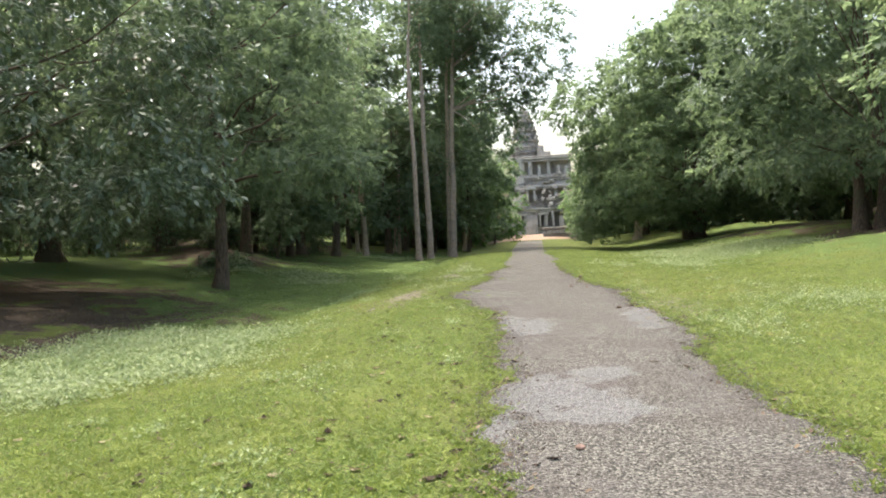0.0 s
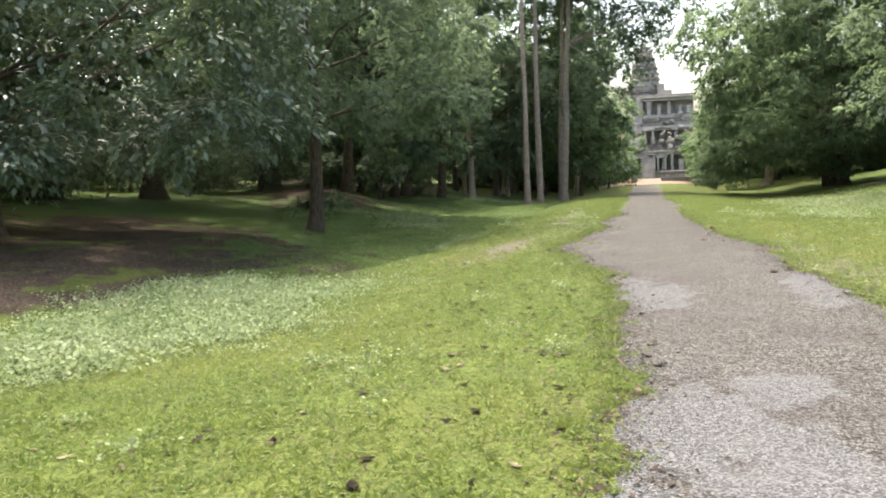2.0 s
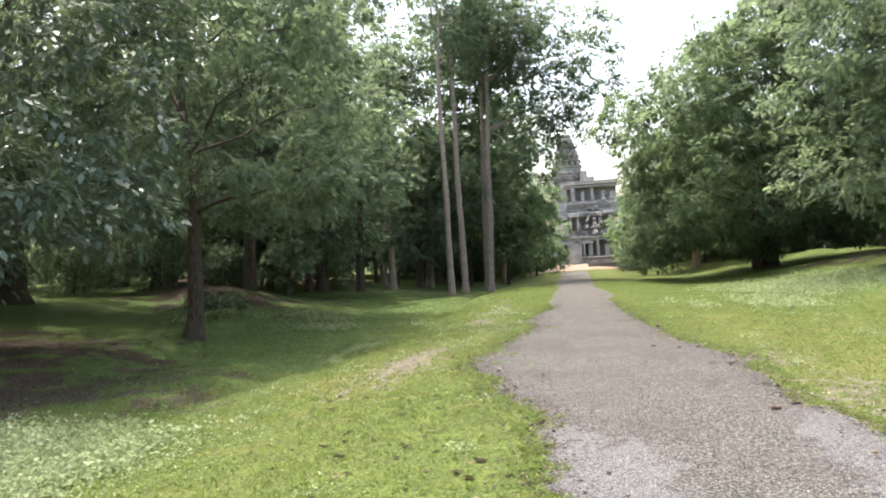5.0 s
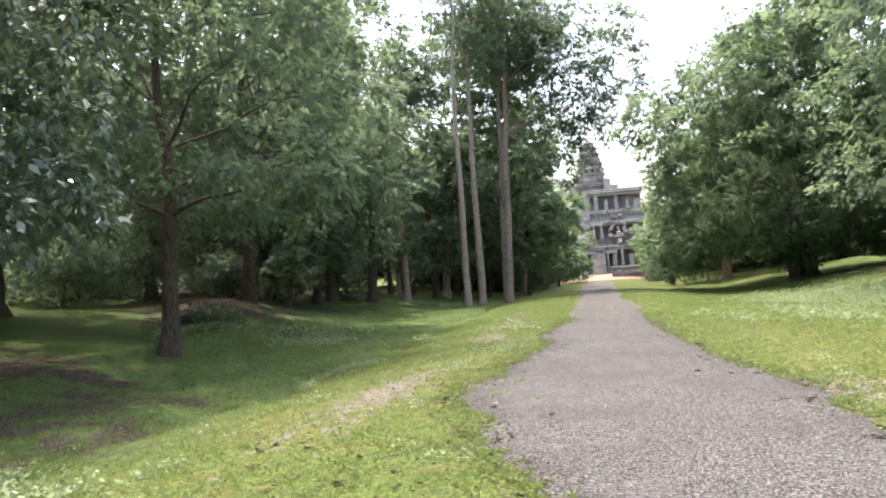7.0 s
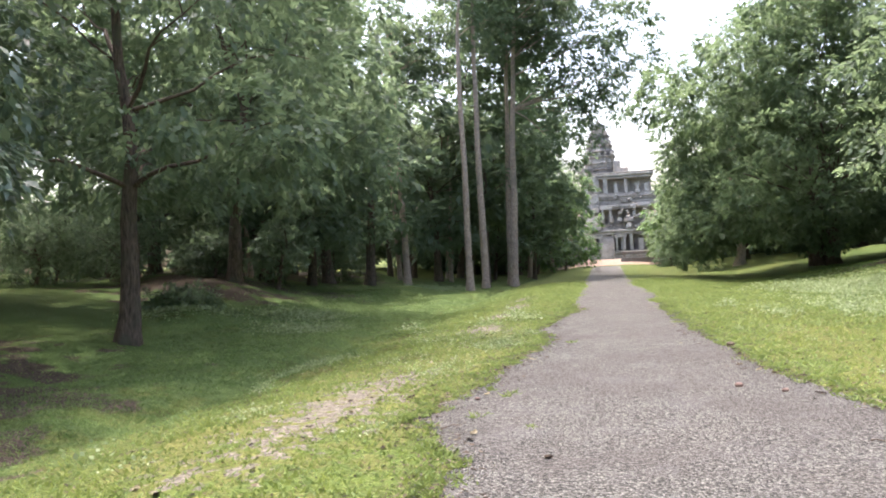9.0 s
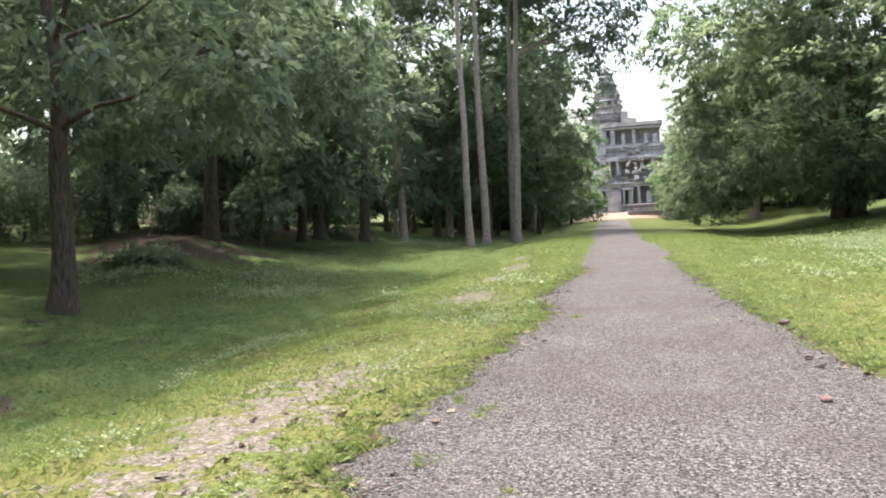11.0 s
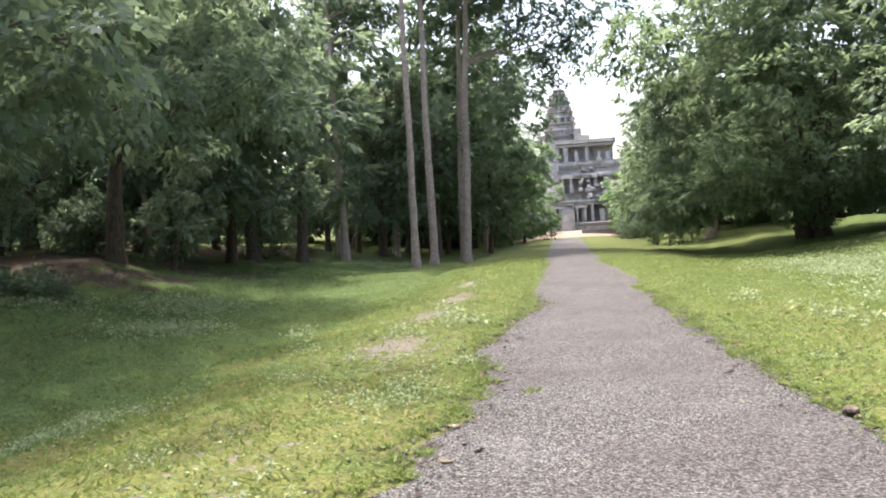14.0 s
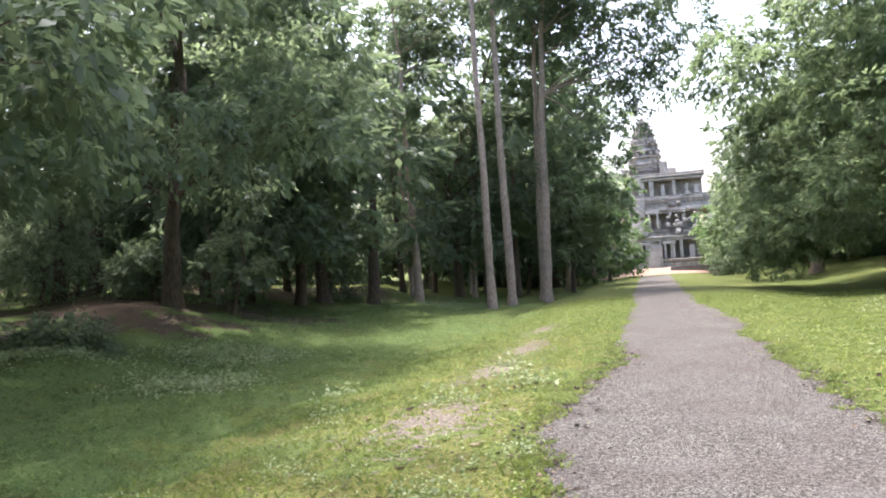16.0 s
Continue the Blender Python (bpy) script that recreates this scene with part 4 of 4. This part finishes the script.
def build_grass():
    rng = np.random.default_rng(11)
    n = 640000
    y = -5.5 + 1.1 * rng.standard_normal(n) + 52 * rng.random(n) ** 1.9
    half = (6.2 + 0.14 * (y + 6)) * (1 + 0.16 * rng.standard_normal(n))
    x = -0.3 - 0.05 * y + half * rng.uniform(-1, 1, n)
    l, r = path_edges(y)
    stray = 0.40 * rng.random((2, n)) ** 4
    keep = (x < l + stray[0]) | (x > r - stray[1])
    x, y = x[keep], y[keep]
    thin = 0.5 + 0.5 * np.sin(1.3 * x + 0.6 * y) * np.sin(0.8 * y - 1.1 * x)
    cell = np.random.default_rng(110).random((256, 256))
    clump = lambda px, py, step: cell[np.floor(px / step).astype(int) % 256, np.floor(py / step).astype(int) % 256]
    jx, jy = x + rng.normal(0, 0.03, len(x)), y + rng.normal(0, 0.03, len(x))
    tall = 0.6 * clump(jx, jy, 0.13) + 0.4 * clump(jx, jy, 0.37)
    keep = rng.random(len(x)) < (0.5 + 0.5 * thin) * np.clip(0.15 + 1.6 * tall, 0, 1)
    bare = ((x + 3.1) / 0.46) ** 2 + ((y - 10.9) / 2.0) ** 2 > rng.uniform(0.0, 1.1, len(x))
    for bx, by, rx, ry in ((-3.1, 19.2, 0.45, 1.1), (-3.4, 23.0, 0.42, 1.1), (-3.45, 26.2, 0.36, 2.0), (-4.0, 31.0, 0.3, 1.2)):
        bare &= ((x - bx) / rx) ** 2 + ((y - by) / ry) ** 2 > rng.uniform(0.0, 1.1, len(x))
    x, y, tall = x[keep & bare], y[keep & bare], tall[keep & bare]
    ty = -5 + 33 * rng.random(800) ** 1.3
    l, r = path_edges(ty)
    tx = np.where(rng.random(800) < 0.55, l + rng.normal(-0.02, 0.10, 800), r + rng.normal(0.02, 0.10, 800))
    for k, (sx, sy) in enumerate(SPROUTS):
        tx[k], ty[k] = sx, sy
    wide = np.repeat(rng.uniform(0.015, 0.06, 800), 24)
    x = np.concatenate([x, np.repeat(tx, 24) + wide * rng.standard_normal(800 * 24)])
    y = np.concatenate([y, np.repeat(ty, 24) + wide * rng.standard_normal(800 * 24)])
    n = len(x)
    z = height(x, y)
    z[-800 * 24:] += 0.012
    a = rng.uniform(0, 6.28, n)
    tall = np.concatenate([tall, np.full(n - len(tall), 0.6)])
    h = rng.uniform(0.012, 0.036, n) * (0.55 + 1.0 * tall) * (1 + 0.012 * np.maximum(y, 0))
    w = rng.uniform(0.005, 0.011, n) * (1 + 0.05 * np.maximum(y, 0))
    lean = rng.uniform(0.6, 2.6, n) * h
    dx, dy = np.cos(a), np.sin(a)
    b = rng.uniform(0, 6.28, n)
    p0 = np.stack([x - dx * w, y - dy * w, z - 0.004], 1)
    p1 = np.stack([x + dx * w, y + dy * w, z - 0.004], 1)
    p2 = np.stack([x + np.cos(b) * lean, y + np.sin(b) * lean, z + h], 1)
    v = np.stack([p0, p1, p2], 1)
    mid = np.interp(y, EDGE_Y, (np.array(EDGE_L) + np.array(EDGE_R)) / 2)
    # blades from the ditch outwards take the shade-tinted colour
    shade_side = (mid - x > 5.3 + 0.5 * rng.standard_normal(n)) & (y > 9 + rng.standard_normal(n))
    for pick, name, material, label in ((~shade_side, "grass", BLADE, "short bright green grass blades on the lawn"), (shade_side, "shade_tinted_grass", BLADE_DEEP, "deeper green shade-tinted grass along the shallow ditch")):
        tagged(new(name, mesh_from(name, v[pick].reshape(-1, 3), np.arange(3 * pick.sum()).reshape(-1, 3), material)), label, "grass", kind="stuff")


def build_weeds():
    """Broad-leaved weeds in drifts."""
    rng = np.random.default_rng(12)
    # pale drifts at (-9.8, 24.6) and (-11.9, 28.8) stand in for sun dapples
    drifts = [(-7.4, 5.6, 1.5, 1.9, 1350), (-6.7, 2.6, 1.4, 1.9, 950), (-5.6, 5.0, 1.6, 1.7, 650), (-4.8, 2.6, 0.9, 1.0, 200), (-5.6, 0.4, 0.7, 0.8, 160), (-4.0, 2.0, 0.8, 1.2, 60), (-5.9, 16.0, 0.7, 0.8, 150), (-9.8, 24.6, 1.3, 1.2, 200),
              (-2.3, 16.0, 0.45, 1.0, 70), (-2.6, 12.8, 0.35, 0.9, 30), (5.9, 6.4, 1.6, 2.6, 350), (5.6, 24.5, 1.2, 3.5, 180), (8.0, 34.5, 2.2, 4.5, 1500), (9.8, 31.5, 2.4, 4.0, 1500),
              (-11.9, 28.8, 1.6, 1.5, 350), (-14.2, 25.0, 1.4, 1.2, 260), (-1.9, 0.2, 0.5, 0.8, 25), (-13.0, 53.0, 2.2, 2.0, 220), (3.4, 3.4, 0.7, 1.6, 90)]
    for _ in range(120):
        x, y = free_ground(rng, 1, -6, 6, -5, 24)
        if len(x):
            drifts.append((x[0], y[0], 0.22, 0.22, int(rng.integers(2, 10))))
    pts = []
    for x, y, rx, ry, n in drifts:
        px, py = x + rng.normal(0, 0.55, n) * rx, y + rng.normal(0, 0.55, n) * ry
        l, r = path_edges(py)
        k = (px < l - 0.05) | (px > r + 0.05)
        pts.append(np.stack([px, py, height(px, py) + 0.05], 1)[k])
    pts = np.concatenate(pts)
    near = pts[:, 1] < 20
    thick = near & (pts[:, 1] > 0.0) & (pts[:, 1] < 9.5) & (pts[:, 0] < -4.4)
    near &= ~thick
    v, f = leaf_arrays(pts[near], rng.normal(0, 1, (near.sum(), 3)) * (1, 1, 0.2), 0.036, 12, 0.065, rng, -0.25, 0.32)
    v1, f1 = leaf_arrays(pts[thick], rng.normal(0, 1, (thick.sum(), 3)) * (1, 1, 0.2), 0.060, 13, 0.11, rng, -0.15, 0.36)
    f = np.concatenate([f, f1 + len(v)])
    v = np.concatenate([v, v1])
    far = ~(near | thick)
    v2, f2 = leaf_arrays(pts[far], rng.normal(0, 1, (far.sum(), 3)) * (1, 1, 0.2), 0.085, 12, 0.14, rng, -0.15, 0.32)
    f = np.concatenate([f, f2 + len(v)])
    v = np.concatenate([v, v2])
    v[:, 2] = np.maximum(v[:, 2], height(v[:, 0], v[:, 1]) + 0.002)
    tagged(new("weeds", mesh_from("weeds", v, f, WEED)), "pale green broad-leaved weeds in drifts and in place of sun dapples on the lawn", "weeds", kind="stuff")


def build_gravel():
    rng = np.random.default_rng(13)
    n = 40000
    y = -5 + 29 * rng.random(n) ** 1.3
    l, r = path_edges(y)
    x = l - 0.12 + (r - l + 0.24) * rng.random(n)
    s = rng.uniform(0.0025, 0.0065, n) * (1 + 0.015 * np.maximum(y, 0))
    z = height(x, y) + 0.016
    tet = np.array([[1, 1, 0.7], [-1, -1, 0.7], [-1, 1, -0.7], [1, -1, -0.7]])
    a = rng.uniform(0, 6.28, n)
    rot = np.stack([np.stack([np.cos(a), -np.sin(a)], 1), np.stack([np.sin(a), np.cos(a)], 1)], 1)
    base = np.repeat(tet[None], n, 0) * (1 + 0.3 * rng.standard_normal((n, 4, 1)))
    base[:, :, :2] = np.einsum("nij,nkj->nki", rot, base[:, :, :2])
    v = (base * s[:, None, None] + np.stack([x, y, z], 1)[:, None]).reshape(-1, 3)
    q = np.array([[0, 1, 2], [0, 3, 1], [0, 2, 3], [1, 3, 2]])
    f = (np.arange(n)[:, None, None] * 4 + q[None]).reshape(-1, 3)
    tagged(new("gravel", mesh_from("gravel", v, f, PEBBLE)), "loose grey and tan gravel lying on the path", "gravel", kind="stuff")


def build_crumbs():
    """Bits of broken leaf and bark on the lawn and along the path's edges; on the lawn also dark specks for shade."""
    rng = np.random.default_rng(15)
    # many of these lawn bits stand in for the shadows between grass tufts
    x, y = free_ground(rng, 17000, -6, 6, -5, 22)
    y2 = -5 + 31 * rng.random(13000)
    l, r = path_edges(y2)
    off = rng.normal(0, 0.20, len(y2))
    x2 = np.where(rng.random(len(y2)) < 0.6, l, r) + off
    x, y = np.concatenate([x, x2]), np.concatenate([y, y2])
    n = len(x)
    l, r = path_edges(y)
    z = height(x, y) + np.where((x > l) & (x < r), 0.030, 0.012)
    a, s = rng.uniform(0, 6.28, n), rng.uniform(0.006, 0.022, n) * (1 + 0.8 * (rng.random(n) < 0.12))
    w = s * rng.uniform(0.25, 0.6, n)
    c, d = np.cos(a), np.sin(a)
    tilt = rng.uniform(-0.4, 0.4, (n, 4)) * s[:, None]
    corner = [np.stack([x + c * s * i - d * w * j, y + d * s * i + c * w * j, z + tilt[:, k]], 1) for k, (i, j) in enumerate(((-1, 0), (0, -1), (1, 0), (0, 1)))]
    v = np.stack(corner, 1).reshape(-1, 3)
    tagged(new("crumbs_and_shade_specks", mesh_from("crumbs_and_shade_specks", v, np.arange(4 * n).reshape(-1, 4), CRUMB)), "small brown bits of dry leaf and bark, and dark specks for shade between grass tufts", "leaf litter", kind="stuff")


def dead_leaf_mesh(seed, material):
    """A curled dry leaf, about 10 cm long."""
    rng = np.random.default_rng(seed)
    bm = bmesh.new()
    rows = []
    for i, (t, w) in enumerate(((0, 0.004), (0.25, 0.022), (0.5, 0.030), (0.78, 0.020), (1.0, 0.003))):
        x = (t - 0.5) * 0.10
        curl = 0.008 * (2 * t - 1) ** 2 + rng.uniform(0, 0.004)
        rows.append([bm.verts.new((x, -w, curl + 0.005)), bm.verts.new((x, 0, curl)), bm.verts.new((x, w, curl + rng.uniform(0.003, 0.010)))])
    for a, b in zip(rows, rows[1:]):
        for k in (0, 1):
            bm.faces.new((a[k], b[k], b[k + 1], a[k + 1]))
    top = bmesh.ops.solidify(bm, geom=bm.faces[:], thickness=0.0015)
    me = bpy.data.meshes.new("fallen_leaf")
    bm.to_mesh(me)
    bm.free()
    me.materials.append(material)
    return me


def build_litter():
    rng = np.random.default_rng(14)
    dark = [dead_leaf_mesh(s, DEAD_DARK) for s in (1, 2, 3)]
    tan = [dead_leaf_mesh(s, DEAD_TAN) for s in (4, 5)]
    spots = [(-1.43, 5.2), (-2.3, 1.26), (-1.5, 1.51), (-3.28, 7.8), (-0.62, 8.6), (0.7, 15.67), (0.62, -3.45), (-0.7, -3.6), (-0.55, -3.5)]
    for n, area in ((130, (-2.6, 0.6, -5, 7)), (55, (-3.6, -1.4, 6, 22)), (50, (1.0, 5.0, -4, 22)), (24, (-6, 0, -4, 10))):
        x, y = free_ground(rng, n, *area)
        spots += list(zip(x, y))
    for k in range(80):
        y = rng.uniform(-4, 22) if k < 50 else rng.uniform(7, 16)
        l, r = path_edges(y)
        spots.append((l + rng.uniform(-0.1, 0.5) if k % 2 else r - rng.uniform(-0.1, 0.5), y))
    for i, (x, y) in enumerate(spots):
        pale = rng.random() < 0.30
        ob = new("fallen_leaf", tan[i % 2] if pale else dark[i % 3])
        l, r = path_edges(y)
        s = rng.uniform(0.5, 1.25)
        z = float(height(x, y)) + (0.024 if l < x < r else 0.008)
        ob.matrix_world = pose(x, y, z, rng.normal(0, 8), rng.normal(0, 8), rng.uniform(0, 360)) @ Matrix.Diagonal((s, s, s, 1))
        tagged(ob, "dry curled tan leaf lying on the ground" if pale else "dark brown curled dead leaf lying on the grass", "leaf", "fallen leaves")
    for i in range(30):
        y = rng.uniform(-1, 20)
        l, r = path_edges(y)
        x = l + rng.uniform(-0.6, 0.5) if i % 2 else r - rng.uniform(-0.2, 0.6)
        tb = Tubes(5)
        n = rng.uniform(0.05, 0.16)
        tb.add(wander((-n, 0, 0), (n, 0.02, 0.0), 6, 0.03, rng), 0.006 * (1 - 0.5 * np.linspace(0, 1, 6)))
        ob = new("twig", tb.mesh("twig", TWIG))
        ob.matrix_world = pose(float(x), y, float(height(x, y)) + 0.028, 0, 0, rng.uniform(-60, 60))
        tagged(ob, "thin dry brown twig lying beside the path", "twig", "twigs")
    for x, y, s, mat, label in ((1.83, 5.9, 0.05, TWIG, "dark clod of earth lying on the gravel"), (1.39, 15.24, 0.06, TWIG, "dark clod of earth at the path's edge"), (1.05, 11.6, 0.045, BRICK_RED, "small reddish stone lying on the gravel"), (1.45, 11.3, 0.035, BRICK_RED, "broken reddish stone at the path's edge"),
                                (-1.6, 10.9, 0.03, BRICK_RED, "reddish stone chip at the path's edge"), (0.9, -3.1, 0.035, BRICK_RED, "red stone chip on the gravel")):
        bm = bmesh.new()
        bmesh.ops.create_icosphere(bm, subdivisions=2, radius=s)
        for v in bm.verts:
            v.co *= 1 + 0.18 * noise.noise(v.co * 22 + Vector((x, y, 0)))
            v.co.z *= 0.6
        me = bpy.data.meshes.new("stone")
        bm.to_mesh(me)
        bm.free()
        me.materials.append(mat)
        ob = new("stone", me)
        ob.matrix_world = pose(x, y, float(height(x, y)) + 0.02 + 0.4 * s)
        tagged(ob, label, "stone", "stones")


build_grass()
build_weeds()
build_gravel()
build_crumbs()
build_litter()
